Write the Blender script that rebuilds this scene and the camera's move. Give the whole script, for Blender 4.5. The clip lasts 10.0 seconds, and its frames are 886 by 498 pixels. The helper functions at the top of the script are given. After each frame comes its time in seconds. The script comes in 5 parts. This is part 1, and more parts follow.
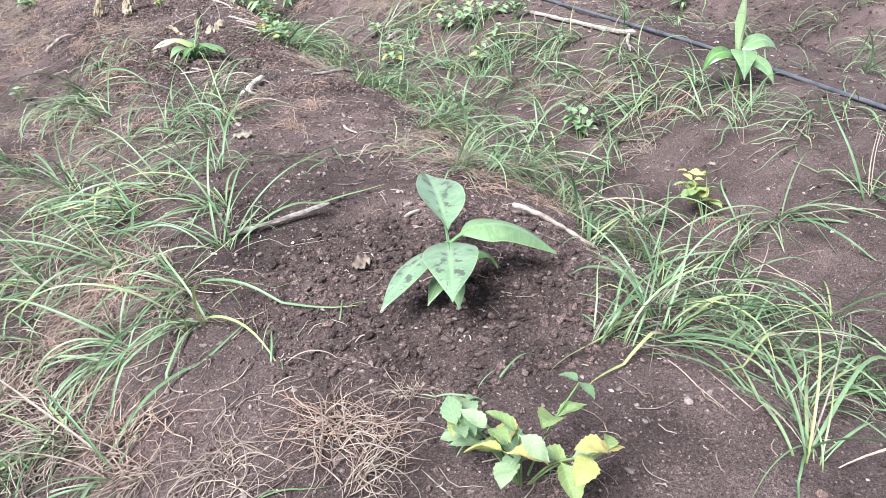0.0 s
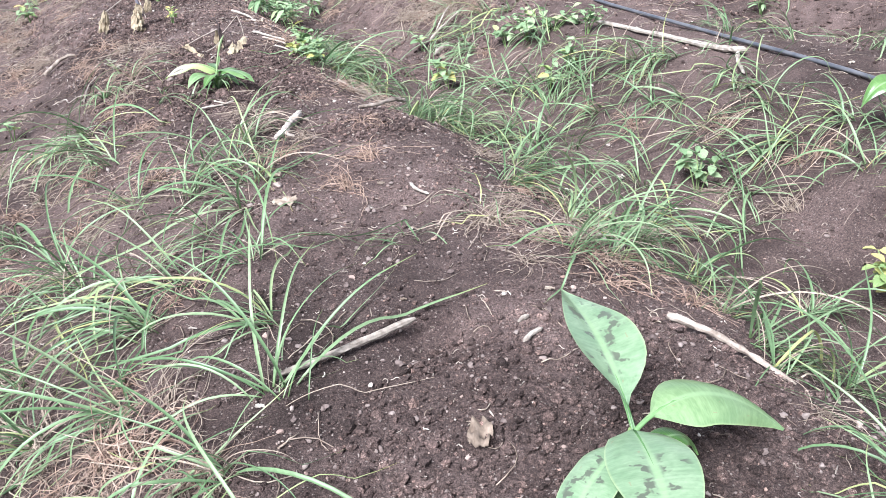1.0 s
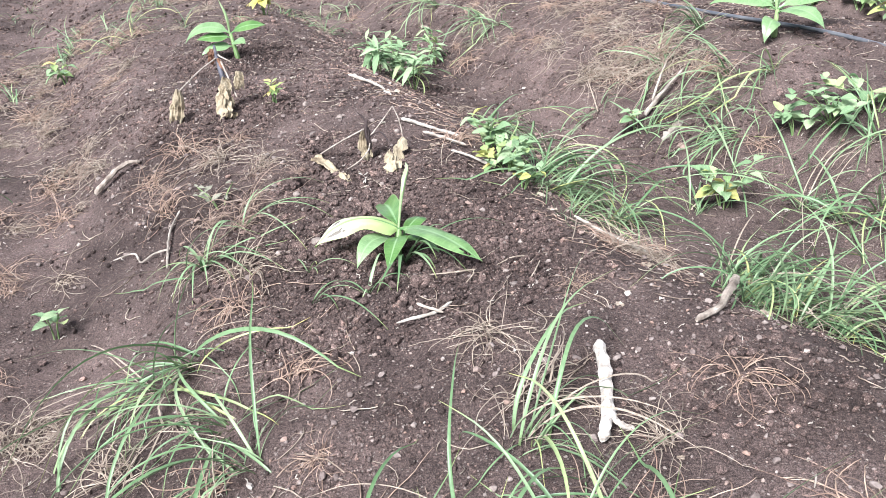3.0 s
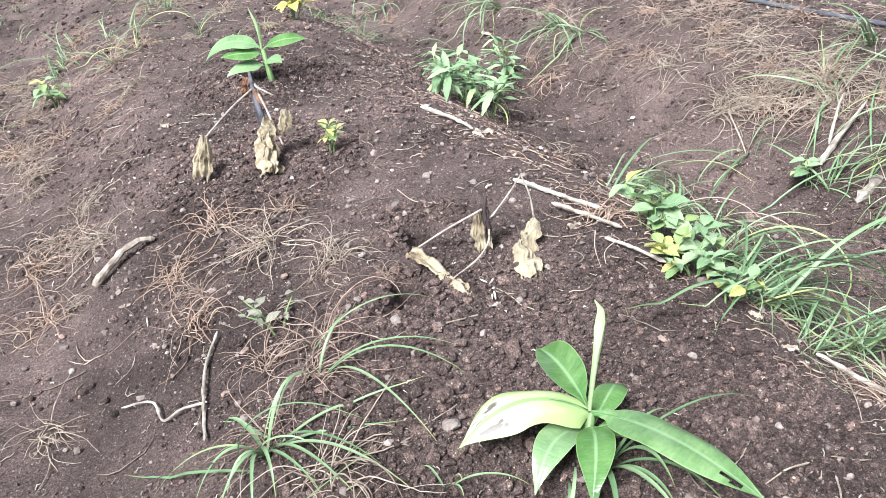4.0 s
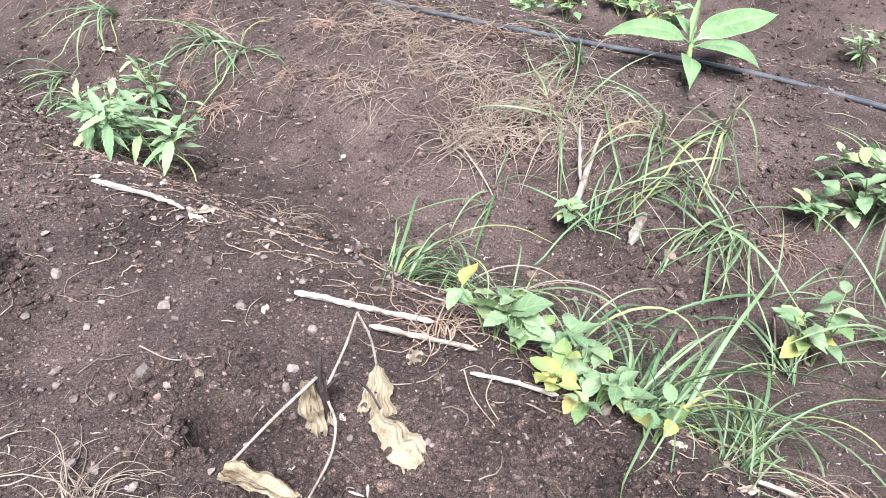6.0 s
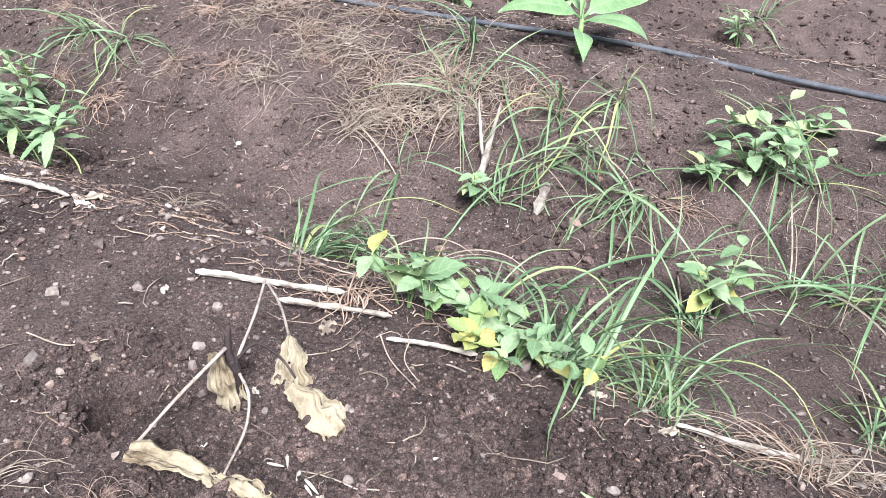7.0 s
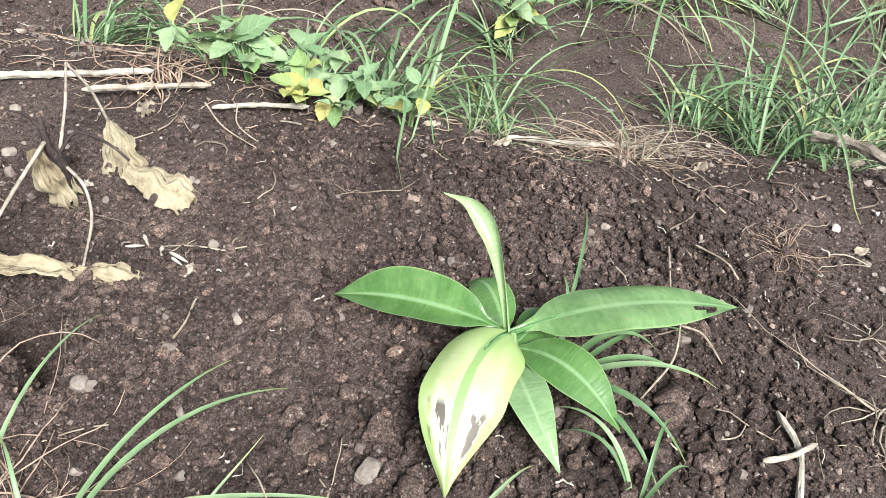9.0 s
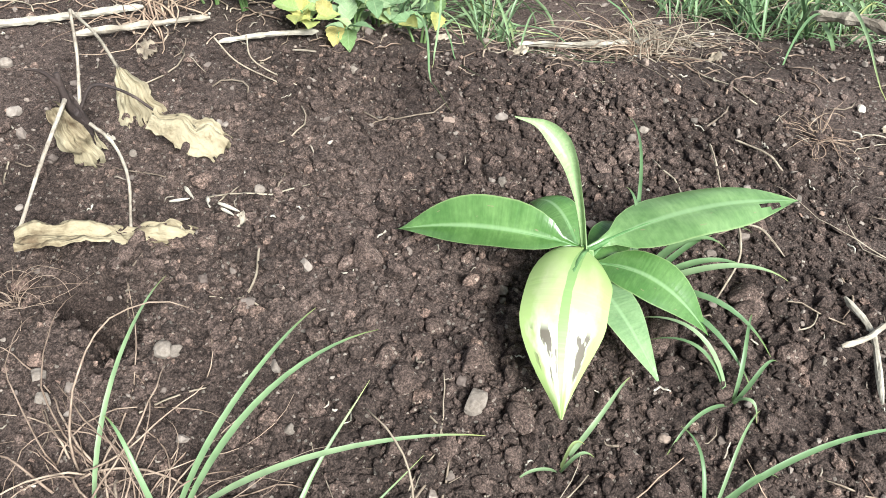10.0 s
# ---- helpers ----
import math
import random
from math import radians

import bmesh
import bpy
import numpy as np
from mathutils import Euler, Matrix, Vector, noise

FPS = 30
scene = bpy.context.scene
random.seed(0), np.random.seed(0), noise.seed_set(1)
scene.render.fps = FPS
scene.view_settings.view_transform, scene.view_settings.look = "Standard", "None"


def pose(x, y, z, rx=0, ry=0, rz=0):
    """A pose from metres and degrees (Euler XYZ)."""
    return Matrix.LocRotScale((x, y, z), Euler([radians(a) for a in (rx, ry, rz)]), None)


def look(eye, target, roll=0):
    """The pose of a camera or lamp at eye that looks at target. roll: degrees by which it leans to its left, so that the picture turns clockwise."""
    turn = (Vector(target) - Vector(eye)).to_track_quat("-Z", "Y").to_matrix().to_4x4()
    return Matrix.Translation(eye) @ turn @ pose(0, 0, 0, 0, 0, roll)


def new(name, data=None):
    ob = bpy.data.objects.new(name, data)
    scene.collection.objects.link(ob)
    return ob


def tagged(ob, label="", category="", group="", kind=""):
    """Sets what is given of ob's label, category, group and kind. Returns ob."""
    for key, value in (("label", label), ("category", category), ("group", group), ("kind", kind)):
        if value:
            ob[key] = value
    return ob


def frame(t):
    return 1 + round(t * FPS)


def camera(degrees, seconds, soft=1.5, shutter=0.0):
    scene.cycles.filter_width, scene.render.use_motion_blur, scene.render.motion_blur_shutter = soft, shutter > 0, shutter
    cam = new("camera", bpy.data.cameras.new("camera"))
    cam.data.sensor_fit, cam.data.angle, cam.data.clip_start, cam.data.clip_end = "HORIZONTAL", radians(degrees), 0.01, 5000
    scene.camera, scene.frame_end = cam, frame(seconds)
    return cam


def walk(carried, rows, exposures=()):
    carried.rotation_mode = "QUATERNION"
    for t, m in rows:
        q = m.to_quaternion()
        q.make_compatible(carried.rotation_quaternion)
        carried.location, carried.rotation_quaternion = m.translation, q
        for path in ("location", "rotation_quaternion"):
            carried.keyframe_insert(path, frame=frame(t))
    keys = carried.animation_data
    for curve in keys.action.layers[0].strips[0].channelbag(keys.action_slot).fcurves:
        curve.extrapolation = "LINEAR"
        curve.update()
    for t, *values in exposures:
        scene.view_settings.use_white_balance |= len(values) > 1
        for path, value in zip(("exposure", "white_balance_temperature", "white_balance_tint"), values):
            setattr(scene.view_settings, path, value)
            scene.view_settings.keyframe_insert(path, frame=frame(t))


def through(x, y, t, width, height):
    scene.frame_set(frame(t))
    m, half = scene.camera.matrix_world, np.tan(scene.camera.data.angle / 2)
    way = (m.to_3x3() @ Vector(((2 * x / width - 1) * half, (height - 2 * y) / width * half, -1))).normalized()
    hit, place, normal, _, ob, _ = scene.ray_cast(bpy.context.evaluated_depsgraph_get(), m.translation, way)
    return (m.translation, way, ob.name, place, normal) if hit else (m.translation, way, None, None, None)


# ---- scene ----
cam = camera(57.0, 10.0, soft=0.6)
PATH = [
    (0, (0.047, 0.107, 0.95), (0.012, 1.904, 0.071), -0.7),
    (0.5, (-0.05, 0.387, 0.921), (-0.102, 2.179, 0.035), -1.0),
    (1, (-0.16, 0.69, 0.927), (-0.226, 2.479, 0.036), -1.7),
    (1.5, (-0.313, 1.003, 0.888), (-0.39, 2.789, -0.009), -2.2),
    (2, (-0.533, 1.335, 0.885), (-0.633, 3.123, -0.004), -3.0),
    (2.5, (-0.705, 1.705, 0.951), (-0.826, 3.488, 0.053), -3.9),
    (2.7, (-0.754, 1.806, 0.954), (-0.876, 3.589, 0.056), -3.8),
    (3.8, (-1.104, 2.583, 0.882), (-1.219, 4.348, -0.051), -3.7),
    (4, (-1.144, 2.677, 0.898), (-1.264, 4.442, -0.035), -3.9),
    (4.5, (-1.199, 2.834, 0.887), (-1.31, 4.595, -0.054), -3.9),
    (5, (-1.279, 3.035, 0.85), (-1.234, 4.785, -0.118), -2.4),
    (5.5, (-1.343, 3.146, 0.851), (-0.974, 4.856, -0.119), -0.1),
    (5.6, (-1.36, 3.161, 0.844), (-0.884, 4.843, -0.127), 0.5),
    (5.9, (-1.392, 3.237, 0.888), (-0.62, 4.794, -0.103), 3.0),
    (6, (-1.406, 3.248, 0.898), (-0.564, 4.773, -0.085), 3.4),
    (6.2, (-1.41, 3.268, 0.903), (-0.475, 4.745, -0.068), 3.7),
    (7.3, (-1.42, 3.246, 0.807), (-0.352, 4.623, -0.174), 3.6),
    (7.5, (-1.427, 3.252, 0.797), (-0.352, 4.555, -0.273), 3.7),
    (8, (-1.474, 3.302, 0.77), (-0.342, 4.368, -0.488), 2.7),
    (8.5, (-1.477, 3.261, 0.788), (-0.297, 4.15, -0.56), 3.2),
    (9, (-1.468, 3.244, 0.797), (-0.281, 4.099, -0.567), 3.0),
    (9.5, (-1.483, 3.298, 0.799), (-0.343, 4.044, -0.666), 2.6),
    (10, (-1.517, 3.362, 0.805), (-0.388, 3.983, -0.724), 2.1),
]
EXPOSURES = ((0.0, 2.29, 5780, 13), (2.0, 2.41, 5880, 15), (2.7, 2.37, 5930, 13), (4.0, 2.38, 5880, 9), (4.6, 2.4, 5880, 9), (5.5, 2.41, 5880, 14), (6.2, 2.28, 5930, 13), (7.5, 2.27, 5830, 11), (8.5, 2.11, 6260, 9), (9.5, 2.17, 6260, 1), (10.0, 2.2, 6260, 1))
walk(cam, [(t, look(eye, target, roll)) for t, eye, target, roll in PATH], EXPOSURES)


# ---- daylight under a bright overcast sky ----
world = bpy.data.worlds.new("overcast_sky")
scene.world = world
world.use_nodes = True
wn, wl = world.node_tree.nodes, world.node_tree.links
sky = wn.new("ShaderNodeTexSky")
sky.sky_type, sky.sun_disc = "NISHITA", False
sky.sun_elevation, sky.sun_rotation = radians(52), radians(150)
grey = wn.new("ShaderNodeHueSaturation")
grey.inputs["Saturation"].default_value = 0.4
wl.new(sky.outputs[0], grey.inputs["Color"])
wl.new(grey.outputs[0], wn["Background"].inputs["Color"])
wn["Background"].inputs["Strength"].default_value = 0.0425

sun_data = bpy.data.lights.new("sun", "SUN")
sun_data.energy, sun_data.angle, sun_data.color = 2.7, radians(26), (1.0, 0.98, 0.95)
sun = new("sun", sun_data)
sun.matrix_world = pose(0, 0, 6, 42, 0, -30)


# ---- materials ----
class Nodes:
    """A small help to wire a node material."""

    def __init__(self, name):
        self.mat = bpy.data.materials.new(name)
        self.mat.use_nodes = True
        self.tree = self.mat.node_tree
        self.shader = self.tree.nodes["Principled BSDF"]
        self.out = self.tree.nodes["Material Output"]

    def add(self, kind, **values):
        node = self.tree.nodes.new("ShaderNode" + kind)
        for key, value in values.items():
            node.inputs[key.replace("_", " ")].default_value = value
        return node

    def link(self, a, b):
        self.tree.links.new(a, b)

    def noise(self, scale, detail=4, rough=0.6, coord=None):
        n = self.add("TexNoise", Scale=scale, Detail=detail, Roughness=rough)
        self.link(coord if coord else self.coord("Object"), n.inputs["Vector"])
        return n.outputs["Fac"]

    def coord(self, which):
        return self.add("TexCoord").outputs[which]

    def ramp(self, fac, stops):
        r = self.add("ValToRGB")
        ramp = r.color_ramp
        while len(ramp.elements) < len(stops):
            ramp.elements.new(0.5)
        for e, (at, colour) in zip(ramp.elements, stops):
            e.position, e.color = at, (*colour, 1) if len(colour) == 3 else colour
        self.link(fac, r.inputs["Fac"])
        return r.outputs["Color"]

    def mix(self, fac, a, b, mode="MIX"):
        m = self.tree.nodes.new("ShaderNodeMix")
        m.data_type, m.blend_type = "RGBA", mode
        for value, socket in ((fac, m.inputs[0]), (a, m.inputs[6]), (b, m.inputs[7])):
            if isinstance(value, bpy.types.NodeSocket):
                self.link(value, socket)
            elif isinstance(value, tuple):
                socket.default_value = (*value, 1)
            else:
                socket.default_value = value
        return m.outputs[2]

    def math(self, op, a, b=0.0, c=0.0):
        m = self.tree.nodes.new("ShaderNodeMath")
        m.operation = op
        for value, socket in zip((a, b, c), m.inputs):
            if isinstance(value, bpy.types.NodeSocket):
                self.link(value, socket)
            else:
                socket.default_value = value
        return m.outputs[0]

    def bump(self, height, strength, distance):
        b = self.add("Bump", Strength=strength, Distance=distance)
        self.link(height, b.inputs["Height"])
        self.link(b.outputs["Normal"], self.shader.inputs["Normal"])

    def done(self, colour, rough, spec=0.4, through=0.0):
        if isinstance(colour, tuple):
            self.shader.inputs["Base Color"].default_value = (*colour, 1)
        else:
            self.link(colour, self.shader.inputs["Base Color"])
        self.shader.inputs["Roughness"].default_value = rough
        self.shader.inputs["Specular IOR Level"].default_value = spec
        if through:
            t = self.add("BsdfTranslucent")
            if isinstance(colour, tuple):
                t.inputs["Color"].default_value = (*colour, 1)
            else:
                self.link(colour, t.inputs["Color"])
            m = self.add("MixShader")
            m.inputs[0].default_value = through
            self.link(self.shader.outputs[0], m.inputs[1])
            self.link(t.outputs[0], m.inputs[2])
            self.link(m.outputs[0], self.out.inputs["Surface"])
        return self.mat


def soil_material(name, dark, light, per_piece=False):
    """Crumbly dark soil: broad damp patches, a fine grain and pale specks."""
    n = Nodes(name)
    broad = n.ramp(n.noise(2.6, 4, 0.6), ((0.3, dark), (0.72, light)))
    damp = n.ramp(n.noise(13, 4, 0.65), ((0.32, (0.72, 0.70, 0.70)), (0.68, (1.16, 1.15, 1.14))))
    base = n.mix(1.0, broad, damp, "MULTIPLY")
    crumb = n.ramp(n.noise(210, 3, 0.6), ((0.33, (0.42, 0.41, 0.41)), (0.5, (0.98, 0.97, 0.96)), (0.7, (1.45, 1.42, 1.4))))
    base = n.mix(0.9, base, crumb, "MULTIPLY")
    grit = n.ramp(n.noise(620, 2, 0.5), ((0.34, (0.38, 0.375, 0.37)), (0.5, (0.97, 0.96, 0.95)), (0.66, (1.75, 1.71, 1.68))))
    base = n.mix(0.85, base, grit, "MULTIPLY")
    speck = n.tree.nodes.new("ShaderNodeTexVoronoi")
    speck.inputs["Scale"].default_value = 150
    n.link(n.coord("Object"), speck.inputs["Vector"])
    pale = n.math("MULTIPLY", n.math("LESS_THAN", speck.outputs["Distance"], 0.26), n.math("GREATER_THAN", n.noise(170, 1), 0.56))
    base = n.mix(n.math("MULTIPLY", pale, 0.6), base, (0.33, 0.285, 0.25))
    if per_piece:
        tone = n.ramp(n.add("NewGeometry").outputs["Random Per Island"], ((0.0, (0.55, 0.55, 0.55)), (0.6, (1.1, 1.08, 1.07)), (0.94, (1.5, 1.46, 1.42)), (1.0, (2.3, 2.15, 2.0))))
        base = n.mix(1.0, base, tone, "MULTIPLY")
    n.bump(n.noise(260, 5, 0.75), 1.0, 0.006 if per_piece else 0.007)
    return n.done(base, 0.95, 0.15)


SOIL = soil_material("dark_soil", (0.052, 0.0388, 0.0352), (0.150, 0.1125, 0.1025))
CLOD = soil_material("soil_clods", (0.059, 0.0441, 0.040), (0.162, 0.1215, 0.1105), True)


def pebble_material():
    n = Nodes("pebbles")
    tone = n.ramp(n.add("NewGeometry").outputs["Random Per Island"],
                  ((0.0, (0.11, 0.086, 0.078)), (0.5, (0.18, 0.148, 0.134)), (0.82, (0.25, 0.215, 0.194)), (0.94, (0.25, 0.17, 0.135)), (1.0, (0.44, 0.41, 0.37))))
    dust = n.ramp(n.noise(140, 4, 0.7), ((0.3, (0.62, 0.58, 0.56)), (0.7, (1.15, 1.12, 1.1))))
    n.bump(n.noise(300, 3), 0.3, 0.002)
    return n.done(n.mix(1.0, tone, dust, "MULTIPLY"), 0.85, 0.3)


PEBBLE = pebble_material()


def stone_material():
    n = Nodes("stones")
    tone = n.ramp(n.add("ObjectInfo").outputs["Random"], ((0.0, (0.13, 0.11, 0.10)), (0.5, (0.20, 0.17, 0.15)), (0.85, (0.27, 0.23, 0.205)), (1.0, (0.24, 0.17, 0.14))))
    dust = n.ramp(n.noise(120, 5, 0.75), ((0.3, (0.5, 0.46, 0.44)), (0.7, (1.2, 1.18, 1.16))))
    n.bump(n.noise(220, 4), 0.5, 0.004)
    return n.done(n.mix(1.0, tone, dust, "MULTIPLY"), 0.88, 0.3)


STONE = stone_material()


def fibre_material(name, stops, rough=0.7, through=0.12, scale=60, islands=True, single=False):
    """Straw, sticks and dry stems: tone by strand, streaked and spotted."""
    n = Nodes(name)
    if single:
        fac = n.add("ObjectInfo").outputs["Random"]
    elif islands:
        fac = n.add("NewGeometry").outputs["Random Per Island"]
    else:
        fac = n.noise(25, 3)
    tone = n.ramp(fac, stops)
    streak = n.ramp(n.noise(scale, 4, 0.7), ((0.3, (0.45, 0.41, 0.38)), (0.7, (1.2, 1.18, 1.15))))
    n.bump(n.noise(scale * 4, 3), 0.6, 0.003)
    return n.done(n.mix(1.0, tone, streak, "MULTIPLY"), rough, 0.3, through)


STRAW = fibre_material("dry_straw", ((0.0, (0.20, 0.155, 0.125)), (0.4, (0.34, 0.28, 0.225)), (0.8, (0.46, 0.40, 0.325)), (1.0, (0.29, 0.21, 0.165))))
RUST_STRAW = fibre_material("rusty_straw", ((0.0, (0.24, 0.16, 0.125)), (0.5, (0.40, 0.29, 0.225)), (1.0, (0.50, 0.40, 0.31))))
PINK_STRAW = fibre_material("pinkish_straw", ((0.0, (0.21, 0.15, 0.12)), (0.5, (0.35, 0.26, 0.21)), (1.0, (0.46, 0.37, 0.30))))
CHAFF = fibre_material("pale_chaff", ((0.0, (0.20, 0.165, 0.14)), (0.6, (0.38, 0.335, 0.285)), (1.0, (0.62, 0.58, 0.52))), 0.8, 0.0)
WOOD = fibre_material("weathered_wood", ((0.25, (0.17, 0.145, 0.125)), (0.5, (0.33, 0.30, 0.26)), (0.75, (0.47, 0.44, 0.395))), 0.8, 0.0, 45, False)
PALE_WOOD = fibre_material("bleached_wood", ((0.25, (0.30, 0.27, 0.235)), (0.5, (0.50, 0.465, 0.42)), (0.75, (0.64, 0.61, 0.57))), 0.8, 0.0, 45, False)
BROWN_WOOD = fibre_material("brown_root", ((0.25, (0.15, 0.12, 0.10)), (0.5, (0.29, 0.25, 0.21)), (0.75, (0.44, 0.39, 0.34))), 0.85, 0.0, 45, False)
LITTER = fibre_material("pale_litter", ((0.0, (0.20, 0.16, 0.125)), (0.6, (0.36, 0.31, 0.25)), (1.0, (0.62, 0.59, 0.54))), 0.8, 0.0, 60, True, True)
DEAD_STEM = fibre_material("blackened_stem", ((0.25, (0.018, 0.014, 0.016)), (0.55, (0.05, 0.035, 0.033)), (0.8, (0.15, 0.11, 0.1))), 0.7, 0.0, 90, False)
BLUE_STEM = fibre_material("rotten_blue_grey_stem", ((0.3, (0.03, 0.028, 0.034)), (0.5, (0.085, 0.085, 0.105)), (0.75, (0.17, 0.16, 0.17))), 0.6, 0.0, 70, False)
RUST_LEAF = fibre_material("rusty_dead_leaf", ((0.3, (0.09, 0.045, 0.03)), (0.55, (0.22, 0.12, 0.075)), (0.8, (0.33, 0.22, 0.15))), 0.8, 0.1, 60, False)
DEAD_STALK = fibre_material("dry_leaf_stalk", ((0.25, (0.20, 0.16, 0.125)), (0.5, (0.34, 0.30, 0.26)), (0.75, (0.45, 0.42, 0.38))), 0.7, 0.0, 90, False)


def blade_material():
    n = Nodes("sedge_blade")
    fac = n.add("ObjectInfo").outputs["Random"]
    tone = n.ramp(fac, ((0.0, (0.088, 0.157, 0.070)), (0.4, (0.144, 0.227, 0.112)), (0.85, (0.228, 0.306, 0.172)), (0.95, (0.28, 0.34, 0.15)), (1.0, (0.38, 0.38, 0.16))))
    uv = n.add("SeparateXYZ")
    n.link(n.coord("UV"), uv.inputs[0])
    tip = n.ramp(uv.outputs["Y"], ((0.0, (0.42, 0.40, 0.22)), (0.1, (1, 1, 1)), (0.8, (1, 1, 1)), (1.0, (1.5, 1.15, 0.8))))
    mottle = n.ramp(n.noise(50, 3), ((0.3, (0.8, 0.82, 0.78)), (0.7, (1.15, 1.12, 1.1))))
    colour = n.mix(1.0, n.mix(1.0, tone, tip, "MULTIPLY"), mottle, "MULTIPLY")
    return n.done(colour, 0.42, 0.42, 0.22)


BLADE = blade_material()


def leaf_material(name, flesh, pale, blotch=None, blotch_at=0.6, bleached=False, rough=0.28):
    """A broad leaf; UV x runs across (0.5 is the midrib), y from stalk to tip."""
    n = Nodes(name)
    uv = n.coord("UV")
    xyz = n.add("SeparateXYZ")
    n.link(uv, xyz.inputs[0])
    side = n.math("ABSOLUTE", n.math("SUBTRACT", xyz.outputs["X"], 0.5))
    patch = n.ramp(n.noise(22, 3), ((0.35, flesh), (0.7, pale)))
    stretch = n.add("Mapping", Scale=(1.2, 7.0, 1.0))
    n.link(uv, stretch.inputs["Vector"])
    veins = n.ramp(n.noise(7, 4, 0.6, stretch.outputs[0]), ((0.35, (0.86, 0.88, 0.86)), (0.65, (1.1, 1.08, 1.08))))
    colour = n.mix(1.0, patch, veins, "MULTIPLY")
    lateral = n.add("Mapping", Scale=(0.6, 46.0, 1.0), Rotation=(0.0, 0.0, 0.16))
    n.link(uv, lateral.inputs["Vector"])
    fine = n.noise(1.0, 2, 0.5, lateral.outputs[0])
    colour = n.mix(1.0, colour, n.ramp(fine, ((0.35, (0.91, 0.92, 0.91)), (0.65, (1.08, 1.07, 1.08)))), "MULTIPLY")
    light_rib = n.ramp(side, ((0.0, (1, 1, 1)), (0.025, (0.85, 0.85, 0.85)), (0.06, (0, 0, 0))))
    colour = n.mix(n.math("MULTIPLY", light_rib, 0.6), colour, (0.25, 0.37, 0.19))
    rim = n.ramp(side, ((0.47, (0, 0, 0)), (0.495, (1, 1, 1))))
    colour = n.mix(n.math("MULTIPLY", rim, 0.35), colour, (0.38, 0.45, 0.22))
    fleck = n.ramp(n.noise(14, 2, 0.5, uv), ((0.71, (0, 0, 0)), (0.74, (1, 1, 1))))
    colour = n.mix(n.math("MULTIPLY", fleck, 0.6), colour, (0.22, 0.19, 0.11))
    if bleached:
        wander = n.math("MULTIPLY", n.math("SUBTRACT", n.noise(4, 4, 0.6, uv), 0.5), 0.5)
        band = n.math("SUBTRACT", n.math("ADD", side, wander), 0.40)
        ends = n.ramp(n.math("ADD", xyz.outputs["Y"], wander), ((0.16, (0, 0, 0)), (0.34, (1, 1, 1)), (0.8, (1, 1, 1)), (0.94, (0, 0, 0))))
        soft_edge = n.ramp(n.math("MULTIPLY", band, -5.0), ((0.0, (0, 0, 0)), (0.45, (1, 1, 1))))
        white = n.math("MULTIPLY", n.math("MULTIPLY", soft_edge, ends), 0.92)
        scorched = n.ramp(n.math("ADD", xyz.outputs["Y"], wander), ((0.5, (0.44, 0.48, 0.25)), (0.62, (0.50, 0.50, 0.40))))
        colour = n.mix(white, (0.33, 0.43, 0.16), scorched)
        rib = n.math("LESS_THAN", n.math("ADD", side, n.math("MULTIPLY", wander, 0.1)), 0.055)
        colour = n.mix(n.math("MULTIPLY", rib, 0.85), colour, (0.20, 0.33, 0.11))
    if blotch:
        spots = n.add("Mapping", Scale=(1.7, 5.2, 1.0) if not bleached else (4.2, 2.6, 1.0))
        n.link(uv, spots.inputs["Vector"])
        mark = n.ramp(n.noise(1.6, 3, 0.55, spots.outputs[0]), ((blotch_at, (0, 0, 0)), (blotch_at + 0.03, (1, 1, 1))))
        inner = n.ramp(side, ((0.04, (0, 0, 0)), (0.09, (1, 1, 1)), (0.34, (1, 1, 1)), (0.44, (0, 0, 0))))
        along = n.ramp(xyz.outputs["Y"], ((0.2, (0, 0, 0)), (0.3, (1, 1, 1)), (0.85, (1, 1, 1)), (0.92, (0, 0, 0)))) if not bleached else n.ramp(
            xyz.outputs["Y"], ((0.6, (0, 0, 0)), (0.64, (1, 1, 1)), (0.84, (1, 1, 1)), (0.88, (0, 0, 0))))
        fac = n.math("MULTIPLY", n.math("MULTIPLY", mark, inner), along)
        colour = n.mix(n.math("MULTIPLY", fac, 0.9), colour, blotch)
    n.bump(fine, 0.35, 0.0012)
    return n.done(colour, rough, 0.5, 0.2)


LEAF = leaf_material("banana_leaf", (0.060, 0.138, 0.034), (0.122, 0.222, 0.070))
# paler copy of LEAF: the right leaf's sky sheen put into the colour
LEAF_SHEEN = leaf_material("banana_leaf_sheen", (0.098, 0.182, 0.062), (0.172, 0.272, 0.112), None, 0.6, False, 0.34)
LEAF_SPEAR = leaf_material("banana_leaf_rolled", (0.27, 0.37, 0.18), (0.36, 0.45, 0.25))
LEAF_PALE = leaf_material("banana_leaf_pale", (0.135, 0.222, 0.098), (0.200, 0.298, 0.142))
LEAF_BLOTCHED = leaf_material("banana_leaf_blotched", (0.160, 0.250, 0.140), (0.225, 0.312, 0.190), (0.085, 0.095, 0.07), 0.54)
LEAF_BLEACHED = leaf_material("banana_leaf_bleached", (0.3, 0.45, 0.12), (0.45, 0.55, 0.2), (0.085, 0.062, 0.05), 0.51, True, 0.5)


